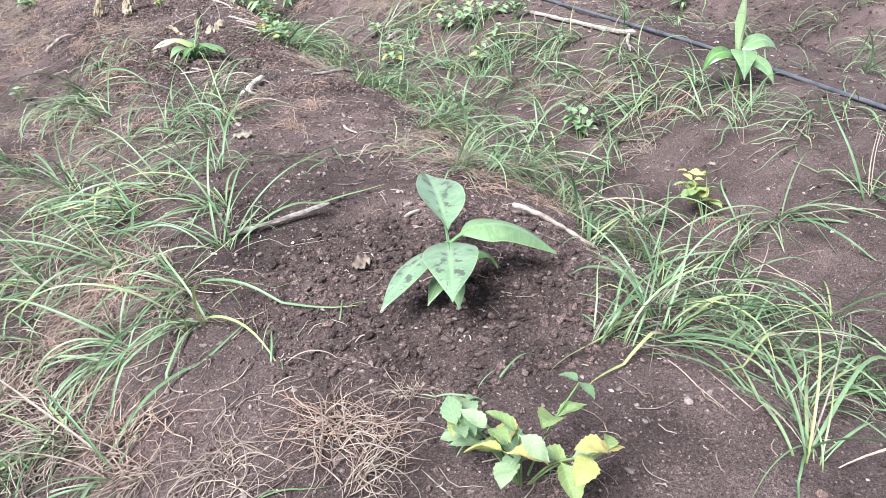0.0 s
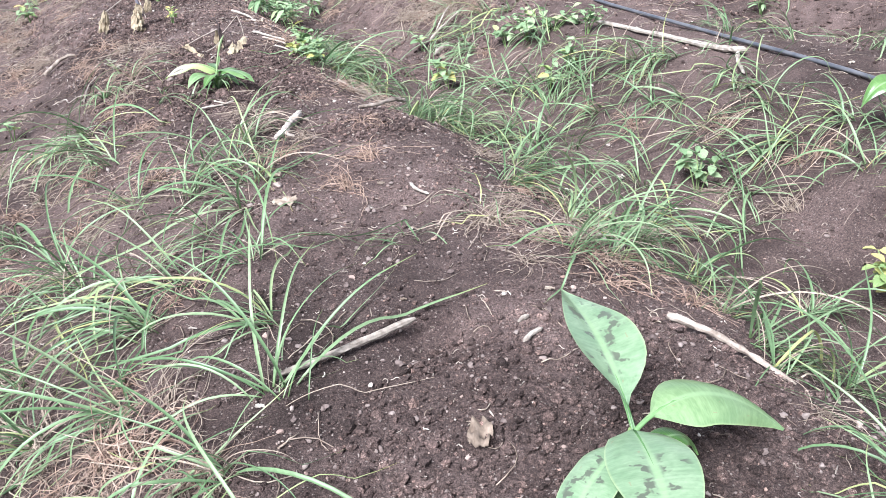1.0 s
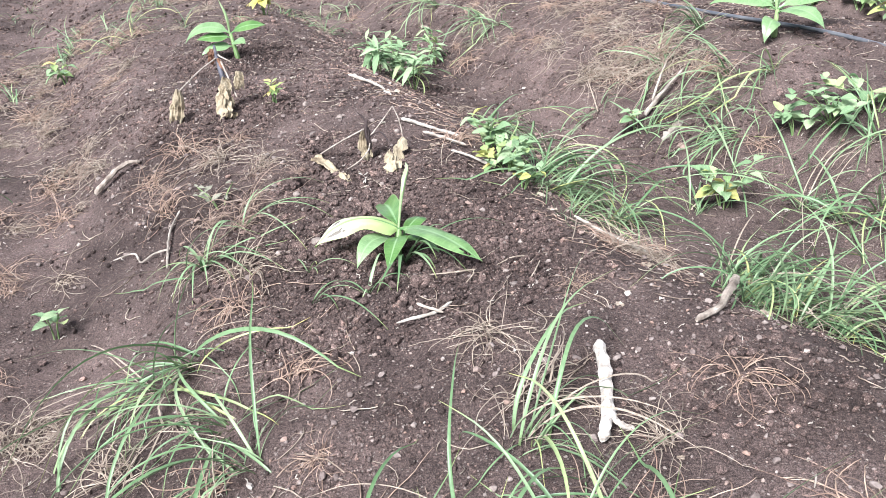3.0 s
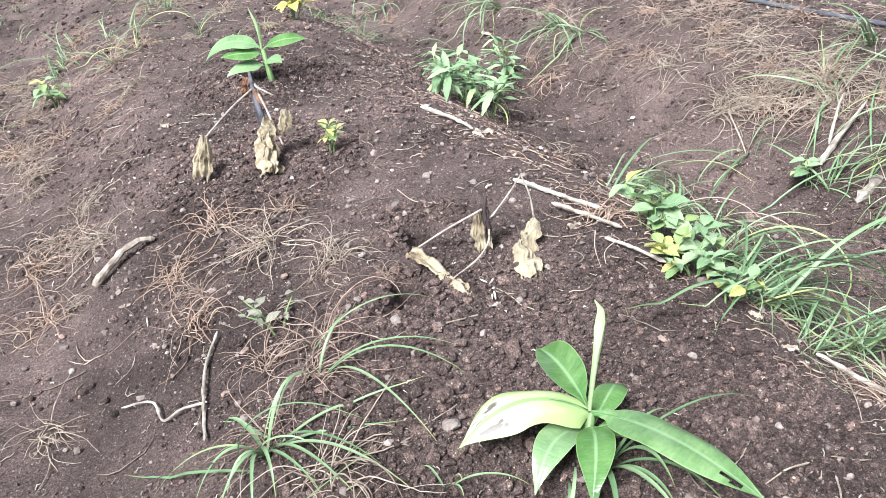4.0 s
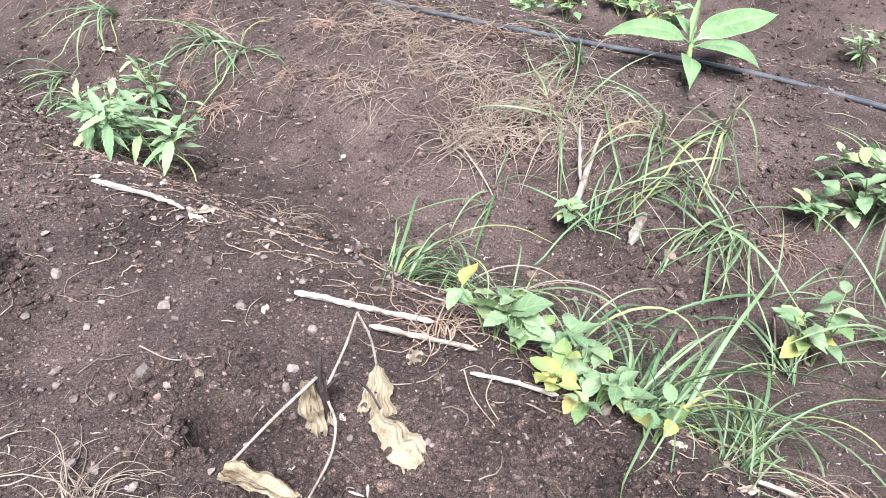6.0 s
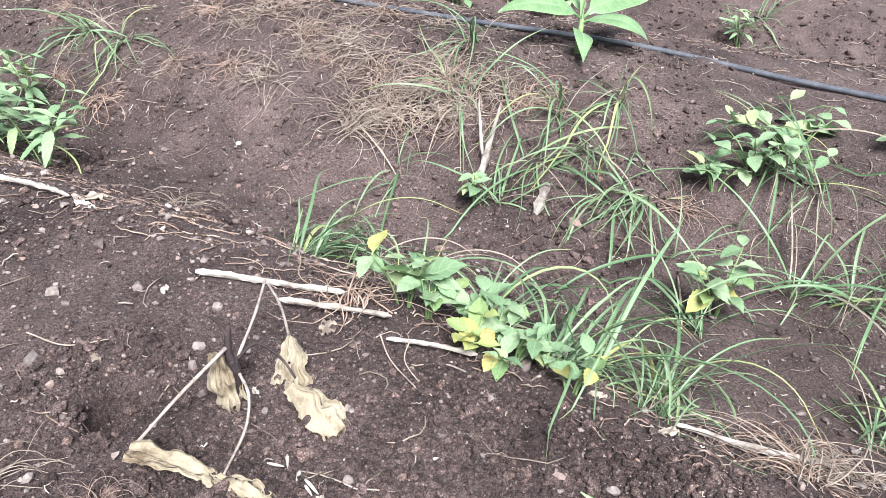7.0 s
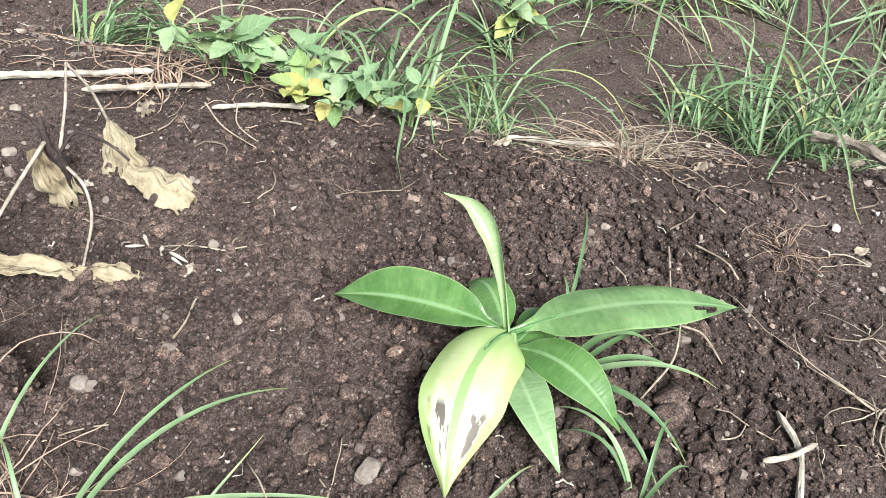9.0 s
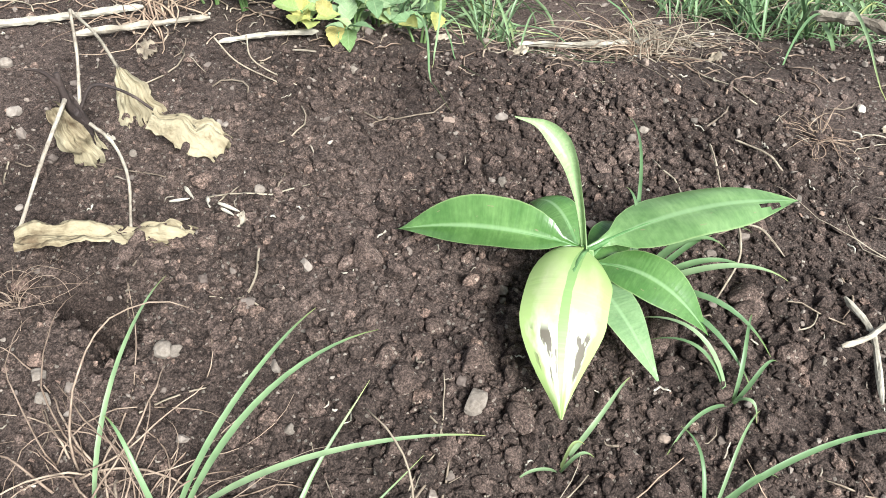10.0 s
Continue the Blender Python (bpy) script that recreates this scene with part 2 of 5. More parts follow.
def weed_material(name, stops):
    n = Nodes(name)
    tone = n.ramp(n.add("ObjectInfo").outputs["Random"], stops)
    mottle = n.ramp(n.noise(55, 4, 0.65), ((0.3, (0.68, 0.72, 0.66)), (0.7, (1.25, 1.2, 1.16))))
    uv = n.add("SeparateXYZ")
    n.link(n.coord("UV"), uv.inputs[0])
    side = n.math("ABSOLUTE", n.math("SUBTRACT", uv.outputs["X"], 0.5))
    rib = n.ramp(n.math("PINGPONG", n.math("ADD", n.math("MULTIPLY", uv.outputs["Y"], 5.0), n.math("MULTIPLY", side, -2.4)), 0.5), ((0.0, (1.25, 1.22, 1.25)), (0.14, (0.97, 0.97, 0.97))))
    colour = n.mix(0.8, n.mix(1.0, tone, mottle, "MULTIPLY"), rib, "MULTIPLY")
    colour = n.mix(n.math("MULTIPLY", n.math("LESS_THAN", side, 0.025), 0.5), colour, (0.34, 0.42, 0.24))
    n.bump(n.noise(90, 3), 0.5, 0.003)
    return n.done(colour, 0.6, 0.3, 0.28)


WEED = weed_material("weed_leaf", ((0.0, (0.17, 0.27, 0.14)), (0.5, (0.26, 0.37, 0.21)), (0.9, (0.33, 0.43, 0.25)), (1.0, (0.40, 0.46, 0.22))))
WEED_YELLOW = weed_material("yellowing_leaf", ((0.0, (0.20, 0.31, 0.13)), (0.45, (0.30, 0.39, 0.15)), (0.75, (0.48, 0.47, 0.16)), (1.0, (0.55, 0.44, 0.19))))
WEED_GREY = weed_material("withered_grey_leaf", ((0.0, (0.17, 0.17, 0.13)), (1.0, (0.32, 0.31, 0.25))))
WEED_GOLD = weed_material("golden_leaf", ((0.0, (0.46, 0.45, 0.12)), (1.0, (0.62, 0.55, 0.14))))
RIB = weed_material("leaf_rib", ((0.0, (0.10, 0.22, 0.08)), (1.0, (0.16, 0.29, 0.12))))
STEM = weed_material("green_stem", ((0.0, (0.14, 0.24, 0.085)), (1.0, (0.24, 0.32, 0.14))))


def dead_leaf_material():
    n = Nodes("withered_leaf")
    tone = n.ramp(n.noise(24, 5, 0.65), ((0.3, (0.13, 0.09, 0.055)), (0.45, (0.31, 0.255, 0.17)), (0.75, (0.45, 0.395, 0.285))))
    spot = n.ramp(n.noise(60, 3), ((0.66, (0, 0, 0)), (0.72, (1, 1, 1))))
    colour = n.mix(n.math("MULTIPLY", spot, 0.7), tone, (0.16, 0.10, 0.05))
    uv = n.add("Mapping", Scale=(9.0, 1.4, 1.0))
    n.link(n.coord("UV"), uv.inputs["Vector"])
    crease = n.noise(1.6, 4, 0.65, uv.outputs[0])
    # brownish shade painted into the creases, darkest where the bump lies low
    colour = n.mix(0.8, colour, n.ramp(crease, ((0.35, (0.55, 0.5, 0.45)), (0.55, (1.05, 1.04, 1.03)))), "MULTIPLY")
    n.bump(n.math("ADD", n.math("MULTIPLY", crease, 1.5), n.noise(110, 4, 0.65)), 0.8, 0.005)
    return n.done(colour, 0.75, 0.3, 0.15)


DEAD_LEAF = dead_leaf_material()


def pipe_material():
    n = Nodes("black_polythene")
    # dusty black, lifted to blue-grey to paint in the sky's reflection
    colour = n.ramp(n.noise(14, 4, 0.7), ((0.35, (0.04, 0.045, 0.056)), (0.7, (0.12, 0.12, 0.125))))
    return n.done(colour, 0.28, 0.6)


PIPE = pipe_material()


# ---- lie of the land: rows of raised beds, along S; U is to the right of the bed's middle ----
ORIGIN, ALONG, ACROSS = np.array([0.03, 1.5]), np.array([-0.4511, 0.8925]), np.array([0.8925, 0.4511])
BED_U = np.array([-40, -4.05, -3.75, -3.3, -3.0, -2.65, -2.45, -2.2, -1.9, -1.5, -1.25, -1.05, -0.85, -0.68, -0.52, -0.36, -0.15, 0.2,
                  0.34, 0.44, 0.54, 0.63, 0.78, 0.92, 1.01, 1.12, 1.3, 1.5, 1.7, 1.95, 2.2, 2.42, 2.6, 2.8, 3.1, 3.4, 3.8, 4.1, 4.3, 40])
BED_Z = np.array([0.05, 0.02, 0.18, 0.2, 0.16, 0.04, 0.0, 0.05, 0.19, 0.21, 0.16, 0.05, 0.0, 0.03, 0.115, 0.172, 0.195, 0.197,
                  0.184, 0.14, 0.085, 0.03, 0.0, 0.02, 0.075, 0.145, 0.235, 0.282, 0.29, 0.26, 0.17, 0.05, 0.0, 0.05, 0.2, 0.25, 0.2, 0.05, 0.02, 0.05])


def lattice(ix, iy, seed):
    h = (ix.astype(np.int64) * 374761393 + iy.astype(np.int64) * 668265263 + seed * 974634777) & 0x7FFFFFFF
    h = ((h ^ (h >> 13)) * 1274126177) & 0x7FFFFFFF
    return ((h ^ (h >> 16)) & 0xFFFF) / 65535.0


def grain(x, y, size, seed):
    """Smooth value noise between -1 and 1."""
    x, y = x / size + 0.37 * seed, y / size - 0.61 * seed
    ix, iy = np.floor(x), np.floor(y)
    fx, fy = x - ix, y - iy
    fx, fy = fx * fx * (3 - 2 * fx), fy * fy * (3 - 2 * fy)
    a, b = lattice(ix, iy, seed), lattice(ix + 1, iy, seed)
    c, d = lattice(ix, iy + 1, seed), lattice(ix + 1, iy + 1, seed)
    return 2 * (a + (b - a) * fx + (c - a) * fy + (a - b - c + d) * fx * fy) - 1


def lumps(x, y, size, seed):
    """Rounded lumps with creases between them, 0 to 1."""
    x, y = x / size, y / size
    ix, iy = np.floor(x), np.floor(y)
    best = np.full(np.shape(x), 9.0)
    for dx in (-1, 0, 1):
        for dy in (-1, 0, 1):
            px = ix + dx + lattice(ix + dx, iy + dy, seed)
            py = iy + dy + lattice(ix + dx, iy + dy, seed + 7)
            best = np.minimum(best, (px - x) ** 2 + (py - y) ** 2)
    return np.clip(1 - best, 0, 1)


# dug and crumbled places round the planting holes: S, U, radius
DUG = ((0.05, 0.02, 0.34), (2.3, -0.08, 0.34), (3.42, -0.2, 0.22), (4.1, 0.0, 0.22), (2.9, 0.0, 0.1), (2.67, -0.13, 0.1), (1.55, 0.25, 0.14))
# small hollows: S, U, radius, depth
HOLLOWS = ((2.868, -0.004, 0.042, 0.085), (2.67, -0.130, 0.036, 0.075), (2.70, -0.118, 0.022, 0.05), (3.52, 1.03, 0.07, 0.04), (3.84, 1.0, 0.06, 0.035), (0.42, -0.06, 0.07, 0.03))


def plan(x, y):
    return (x - ORIGIN[0]) * ALONG[0] + (y - ORIGIN[1]) * ALONG[1], (x - ORIGIN[0]) * ACROSS[0] + (y - ORIGIN[1]) * ACROSS[1]


def spot(s, u):
    return ORIGIN[0] + s * ALONG[0] + u * ACROSS[0], ORIGIN[1] + s * ALONG[1] + u * ACROSS[1]


def lie(x, y):
    """The smooth height of the ground."""
    s, u = plan(x, y)
    w = u + 0.07 * grain(s, u * 0.3, 0.9, 3) - 0.06 * np.exp(-((s - 2.2) / 0.5) ** 2) * np.clip(u - 0.7, 0, 0.5) * 2
    w = w + 0.125 * np.exp(-((s - 2.24) / 0.42) ** 2) * np.clip(u - 0.13, 0, 0.25) / 0.25 * np.clip(1.0 - u, 0, 0.4) / 0.4
    z = np.interp(w, BED_U, BED_Z)
    for k in (0.03, 0.06):
        z = 0.5 * z + 0.25 * (np.interp(w - k, BED_U, BED_Z) + np.interp(w + k, BED_U, BED_Z))
    z = z * (0.9 + 0.035 * np.clip(s, -1, 4))
    return z + 0.018 * grain(x, y, 0.33, 5) + 0.004 * grain(x, y, 0.12, 6)


def height(x, y, fine=True):
    x, y = np.asarray(x, float), np.asarray(y, float)
    z = lie(x, y)
    if not fine:
        return z
    s, u = plan(x, y)
    dug = np.zeros(np.shape(x))
    for a, b, r in DUG:
        dug = np.maximum(dug, np.exp(-(((s - a) ** 2 + (u - b) ** 2) / r ** 2) ** 2))
    for a, b, r, depth in HOLLOWS:
        z = z - depth * np.exp(-(((s - a + 0.012 * grain(x, y, 0.035, 31)) ** 2 + (u - b + 0.012 * grain(x, y, 0.035, 32)) ** 2) / r ** 2) ** 2.5)
    rough = 0.35 + 0.65 * np.clip(0.5 + grain(x, y, 0.21, 8), 0, 1)
    bx, by = x + 0.012 * grain(x, y, 0.03, 14), y + 0.012 * grain(x, y, 0.03, 15)
    z = z + (0.004 * rough + 0.006 * dug) * (lumps(bx, by, 0.06, 11) - 0.6)
    z = z + (0.0035 * rough + 0.007 * dug) * (lumps(bx, by, 0.024, 12) - 0.6)
    return z + (0.003 + 0.004 * dug) * (lumps(bx, by, 0.0125, 13) - 0.5) + 0.005 * grain(x, y, 0.075, 9) + 0.003 * np.abs(grain(x, y, 0.03, 16))


# ---- shapes ----
class Shape:
    """Gathers vertices and faces of one mesh."""

    def __init__(self):
        self.verts, self.faces, self.uvs = [], [], []

    def tube(self, points, radii, sides=6, wobble=0.0, rng=random):
        points = [Vector(p) for p in points]
        start, n = len(self.verts), len(points)
        ref = Vector((0.31, 0.17, 0.93)).normalized()
        for i, p in enumerate(points):
            t = (points[min(i + 1, n - 1)] - points[max(i - 1, 0)]).normalized()
            a = t.cross(ref if abs(t.dot(ref)) < 0.95 else Vector((1, 0, 0))).normalized()
            b = t.cross(a)
            for k in range(sides):
                w = 2 * math.pi * k / sides
                r = radii[i] * (1 + wobble * rng.uniform(-1, 1))
                self.verts.append(p + a * (r * math.cos(w)) + b * (r * math.sin(w)))
                self.uvs.append((k / sides, i / max(1, n - 1)))
        for i in range(n - 1):
            for k in range(sides):
                q = start + i * sides
                self.faces.append((q + k, q + (k + 1) % sides, q + sides + (k + 1) % sides, q + sides + k))
        self.faces.append(tuple(start + k for k in reversed(range(sides))))
        self.faces.append(tuple(start + (n - 1) * sides + k for k in range(sides)))

    def sheet(self, rows, holes=()):
        """rows: lists of points, all as long; holes: (row, column) of faces to leave out."""
        start, m, n = len(self.verts), len(rows[0]), len(rows)
        for i, row in enumerate(rows):
            for k, p in enumerate(row):
                self.verts.append(Vector(p))
                self.uvs.append((k / (m - 1), i / (n - 1)))
        for i in range(n - 1):
            for k in range(m - 1):
                if (i, k) not in holes:
                    q = start + i * m + k
                    self.faces.append((q, q + 1, q + m + 1, q + m))

    def mesh(self, name, material, smooth=True):
        me = bpy.data.meshes.new(name)
        me.from_pydata([tuple(v) for v in self.verts], [], self.faces)
        layer = me.uv_layers.new(name="UVMap")
        index = np.empty(len(me.loops), dtype=np.int32)
        me.loops.foreach_get("vertex_index", index)
        layer.data.foreach_set("uv", np.array(self.uvs, dtype=np.float32)[index].ravel())
        me.polygons.foreach_set("use_smooth", [smooth] * len(me.polygons))
        me.materials.append(material)
        me.update()
        return me


def base(name, x, y, z, label, category, group="", tilt=None):
    """An Empty at a thing's foot, under which its parts go."""
    ob = new(name)
    ob.empty_display_size = 0.05
    ob.matrix_world = Matrix.Translation((x, y, z)) @ (tilt if tilt else Matrix())
    return tagged(ob, label, category, group)


def under(name, mesh, parent, m=None, label=""):
    ob = new(name, mesh)
    ob.parent = parent
    if m is not None:
        ob.matrix_basis = m
    return tagged(ob, label)


def ground_z(x, y, fine=False):
    return float(height(np.array([x]), np.array([y]), fine)[0])


def ground_tilt(x, y, share=0.8):
    """The turn that leans a thing with the slope of the ground."""
    e = 0.05
    n = Vector((-(ground_z(x + e, y) - ground_z(x - e, y)) / (2 * e) * share, -(ground_z(x, y + e) - ground_z(x, y - e)) / (2 * e) * share, 1)).normalized()
    return Vector((0, 0, 1)).rotation_difference(n).to_matrix().to_4x4()


def bezier(p, t):
    p = [Vector(q) for q in p]
    while len(p) > 1:
        p = [a.lerp(b, t) for a, b in zip(p, p[1:])]
    return p[0]


def course(points, steps):
    """A smooth line through the points."""
    pts = [Vector(p) for p in points]
    pts = [pts[0] * 2 - pts[1]] + pts + [pts[-1] * 2 - pts[-2]]
    out = []
    for i in range(1, len(pts) - 2):
        a, b, c, d = pts[i - 1:i + 3]
        for k in range(steps):
            t = k / steps
            out.append(0.5 * ((2 * b) + (c - a) * t + (2 * a - 5 * b + 4 * c - d) * t * t + (3 * b - a - 3 * c + d) * t ** 3))
    return out + [pts[-2]]


# ---- the ground: one sheet, fine near the way and coarse towards the horizon ----
def steps_between(stops):
    """Lines along one axis: (place, spacing) stops, with the spacing changing evenly between them."""
    line = [stops[0][0]]
    for (a, da), (b, db) in zip(stops, stops[1:]):
        n = max(1, round((b - a) / math.sqrt(da * db)))
        q = (db / da) ** (1 / n)
        w = np.cumsum(np.power(q, np.arange(n)))
        line += list(a + (b - a) * w / w[-1])
    return np.array(line)


S_LINES = steps_between(((-900, 160), (-6, 0.5), (-1.2, 0.014), (1.7, 0.0145), (1.9, 0.0085), (3.0, 0.0085), (3.3, 0.0145), (5.6, 0.02), (8.5, 0.06), (900, 160)))
U_LINES = steps_between(((-900, 160), (-5, 0.3), (-1.3, 0.018), (-0.55, 0.013), (-0.38, 0.0080), (0.38, 0.0080), (0.55, 0.013), (1.9, 0.018), (3.5, 0.06), (900, 160)))
gs, gu = np.meshgrid(S_LINES, U_LINES, indexing="ij")
gx, gy = spot(gs, gu)
gz = height(gx, gy)
far = np.clip((np.hypot(gs - 2, gu) - 8) / 20, 0, 1)
gz = gz * (1 - far) + 0.1 * far
ns, nu = gs.shape
ground_mesh = bpy.data.meshes.new("ground")
ground_mesh.vertices.add(ns * nu)
ground_mesh.vertices.foreach_set("co", np.stack([gx, gy, gz], -1).astype(np.float32).ravel())
corner = (np.arange(ns - 1)[:, None] * nu + np.arange(nu - 1)[None, :]).ravel()
quads = np.stack([corner, corner + nu, corner + nu + 1, corner + 1], -1).astype(np.int32)
ground_mesh.loops.add(quads.size)
ground_mesh.loops.foreach_set("vertex_index", quads[:, ::-1].ravel() if (ACROSS[0] * ALONG[1] - ACROSS[1] * ALONG[0]) > 0 else quads.ravel())
ground_mesh.polygons.add(len(quads))
ground_mesh.polygons.foreach_set("loop_start", np.arange(0, quads.size, 4, dtype=np.int32))
ground_mesh.polygons.foreach_set("use_smooth", np.ones(len(quads), dtype=bool))
ground_mesh.update(calc_edges=True)
ground_mesh.materials.append(SOIL)
tagged(new("ground", ground_mesh), "dark crumbly bare soil raised in long planting beds with furrows between", "soil", kind="structure")


# ---- clods, crumbs and pebbles ----
def ball(level):
    bm = bmesh.new()
    bmesh.ops.create_icosphere(bm, subdivisions=level, radius=1)
    v = np.array([p.co for p in bm.verts])
    f = np.array([[p.index for p in q.verts] for q in bm.faces])
    bm.free()
    return v, f


GRIT = (np.array([(1, 0, 0), (-1, 0, 0), (0, 1, 0), (0, -1, 0), (0, 0, 1), (0, 0, -1)], float),
        np.array([(0, 2, 4), (2, 1, 4), (1, 3, 4), (3, 0, 4), (2, 0, 5), (1, 2, 5), (3, 1, 5), (0, 3, 5)]))
BALLS = {0: GRIT, 1: ball(1), 2: ball(2), 3: ball(3)}


def scatter(name, xs, ys, sizes, level, squash, jitter, sink, material, label, category, rng, smooth=True):
    """Many small lumps lying on the ground, joined as one body of loose matter."""
    v, f = BALLS[level]
    n = len(xs)
    turn = rng.uniform(0, 2 * math.pi, n)
    shape = v[None] * (1 + jitter * rng.uniform(-1, 1, (n, len(v), 1)))
    for k in range(2):
        way = rng.normal(0, 1, (n, 1, 3))
        way = way / np.linalg.norm(way, axis=2, keepdims=True)
        shape = shape * (1 + (0.9 * jitter if level < 2 else 0.3 / (k + 1)) * np.sin(2.6 * (v[None] * way).sum(2, keepdims=True) * (k + 1) + rng.uniform(0, 6, (n, 1, 1))))
    for k in range(0 if level == 0 else 6):
        way = rng.normal(0, 1, (n, 1, 3))
        way = way / np.linalg.norm(way, axis=2, keepdims=True)
        past = (shape * way).sum(2, keepdims=True) - rng.uniform(0.5, 0.9, (n, 1, 1))
        shape = shape - way * np.maximum(past, 0)
    shape = shape * np.stack([rng.uniform(0.75, 1.25, n), rng.uniform(0.75, 1.25, n), squash * rng.uniform(0.8, 1.2, n)], -1)[:, None]
    c, s = np.cos(turn)[:, None], np.sin(turn)[:, None]
    lean = rng.uniform(-0.5, 0.5, n)[:, None]
    px, py, pz = shape[..., 0] * c - shape[..., 1] * s, shape[..., 0] * s + shape[..., 1] * c, shape[..., 2]
    px, pz = px - lean * pz, pz + lean * px * 0.6
    zs = height(xs, ys)
    pts = np.stack([xs[:, None] + px * sizes[:, None], ys[:, None] + py * sizes[:, None], zs[:, None] + (pz + sink) * sizes[:, None]], -1)
    faces = (f[None] + (np.arange(n) * len(v))[:, None, None]).reshape(-1, 3).astype(np.int32)
    me = bpy.data.meshes.new(name)
    me.vertices.add(n * len(v))
    me.vertices.foreach_set("co", pts.astype(np.float32).ravel())
    me.loops.add(faces.size)
    me.loops.foreach_set("vertex_index", faces.ravel())
    me.polygons.add(len(faces))
    me.polygons.foreach_set("loop_start", np.arange(0, faces.size, 3, dtype=np.int32))
    me.polygons.foreach_set("use_smooth", np.full(len(faces), smooth))
    me.update(calc_edges=True)
    me.materials.append(material)
    return tagged(new(name, me), label, category, kind="stuff")


def strewn(rng, n, s0, s1, u0, u1):
    return spot(rng.uniform(s0, s1, n), rng.uniform(u0, u1, n))


dice = np.random.default_rng(7)


def patchy(x, y, low, seed):
    """Drops some of the places, so that the rest lie in drifts."""
    keep = dice.uniform(0, 1, len(x)) < np.clip(0.45 + 0.9 * grain(x, y, 0.14, seed), low, 1)
    return x[keep], y[keep]


def lump_sizes(n, least, most, steep=2.0):
    """Sizes with many small lumps and few large ones."""
    return np.minimum(least * (1 - dice.uniform(0, 1, n)) ** (-1 / steep), most)


def crumbs(n, s0, s1, u0, u1, low, seed, least, most, steep, label, fine=0.0034):
    """Loose crumbs in drifts over a stretch of the plan, the larger ones finely shaped."""
    x, y = patchy(*strewn(dice, n, s0, s1, u0, u1), low, seed)
    r = lump_sizes(len(x), least, most, steep)
    for pick, level, name in ((r > fine, 2, "soil_clods"), (r <= fine, 1, "soil_crumbs")):
        scatter(name, x[pick], y[pick], r[pick], level, 0.85, 0.14 if level == 2 else 0.24, 0.5, CLOD, label if level == 2 else label.replace("clods", "crumbs"), "soil", dice, False)


# loose soil: over the whole beds, then denser along the way and round the plants
crumbs(30000, 1.7, 3.3, -0.56, 0.46, 0.35, 19, 0.0011, 0.0050, 2.6, "loose dark soil clods on the open bed")
crumbs(13000, 1.95, 2.78, -0.40, 0.28, 0.3, 29, 0.0018, 0.0062, 2.2, "loose dark soil clods round the bleached plant")
crumbs(26000, -0.6, 1.8, -0.55, 0.55, 0.3, 23, 0.0014, 0.0055, 2.6, "loose dark soil clods among the sedge")
crumbs(24000, -0.8, 5.0, -1.0, 2.0, 0.25, 22, 0.0020, 0.0075, 2.4, "loose dark soil clods over beds and furrow")
crumbs(12000, 3.2, 4.8, -0.75, 0.5, 0.3, 21, 0.0019, 0.0075, 2.2, "loose dark soil clods on the bed's far part")
crumbs(18000, 2.5, 4.7, 0.55, 1.75, 0.25, 28, 0.0022, 0.0100, 2.2, "dark soil clods on the bare far bed")
crumbs(14000, 4.6, 8.0, -2.2, 3.4, 0.3, 25, 0.0040, 0.0120, 2.2, "dark soil clods on the beds further off")
crumbs(9000, 1.0, 5.0, 1.9, 3.6, 0.3, 26, 0.0035, 0.0110, 2.2, "dark soil clods beyond the pipe")
crumbs(7000, 0.0, 5.0, -2.2, -1.0, 0.3, 27, 0.0035, 0.0110, 2.2, "dark soil clods on the neighbouring bed")
cs, cu, cr = [], [], []
for a, b, r in DUG:
    n = int(52000 * r * r)
    w, q = dice.uniform(0, 2 * math.pi, n), r * 1.15 * dice.uniform(0, 1, n) ** 0.6
    cs.append(a + q * np.sin(w)), cu.append(b + q * np.cos(w)), cr.append(lump_sizes(n, 0.0018, 0.0085, 2.35))
cx, cy = spot(np.concatenate(cs), np.concatenate(cu))
cr = np.concatenate(cr)
for pick, level in ((cr > 0.006, 3), (cr <= 0.006, 2)):
    scatter("soil_clods", cx[pick], cy[pick], cr[pick], level, 0.85, 0.06 if level == 3 else 0.15, 0.55, CLOD, "dark rough clods heaped round the planting holes", "soil", dice, False)
for n, s0, s1, u0, u1, least, most, label in (
        (2400, 1.7, 4.2, -0.6, 0.55, 0.0016, 0.0062, "small grey and tan pebbles on the bed"), (2200, -0.5, 1.9, -0.5, 0.5, 0.0017, 0.006, "small grey and tan pebbles among the sedge"),
        (4200, -0.8, 4.6, -0.9, 1.9, 0.0018, 0.006, "small grey and tan pebbles in the soil"), (3500, 2.8, 7.0, -1.6, 1.7, 0.0028, 0.008, "grey pebbles along the far end of the beds")):
    cx, cy = strewn(dice, n, s0, s1, u0, u1)
    scatter("gravel", cx, cy, lump_sizes(n, least, most, 2.6), 1 if s0 > 2.5 else 2, 0.75, 0.16, 0.7, PEBBLE, label, "gravel", dice, False)
cx, cy = strewn(dice, 7000, -0.8, 4.8, -0.8, 1.9)
scatter("gravel", cx, cy, 0.0009 + 0.0015 * dice.power(0.5, len(cx)) ** 2, 0, 0.7, 0.2, 1.2, PEBBLE, "fine pale grit in the soil", "gravel", dice)


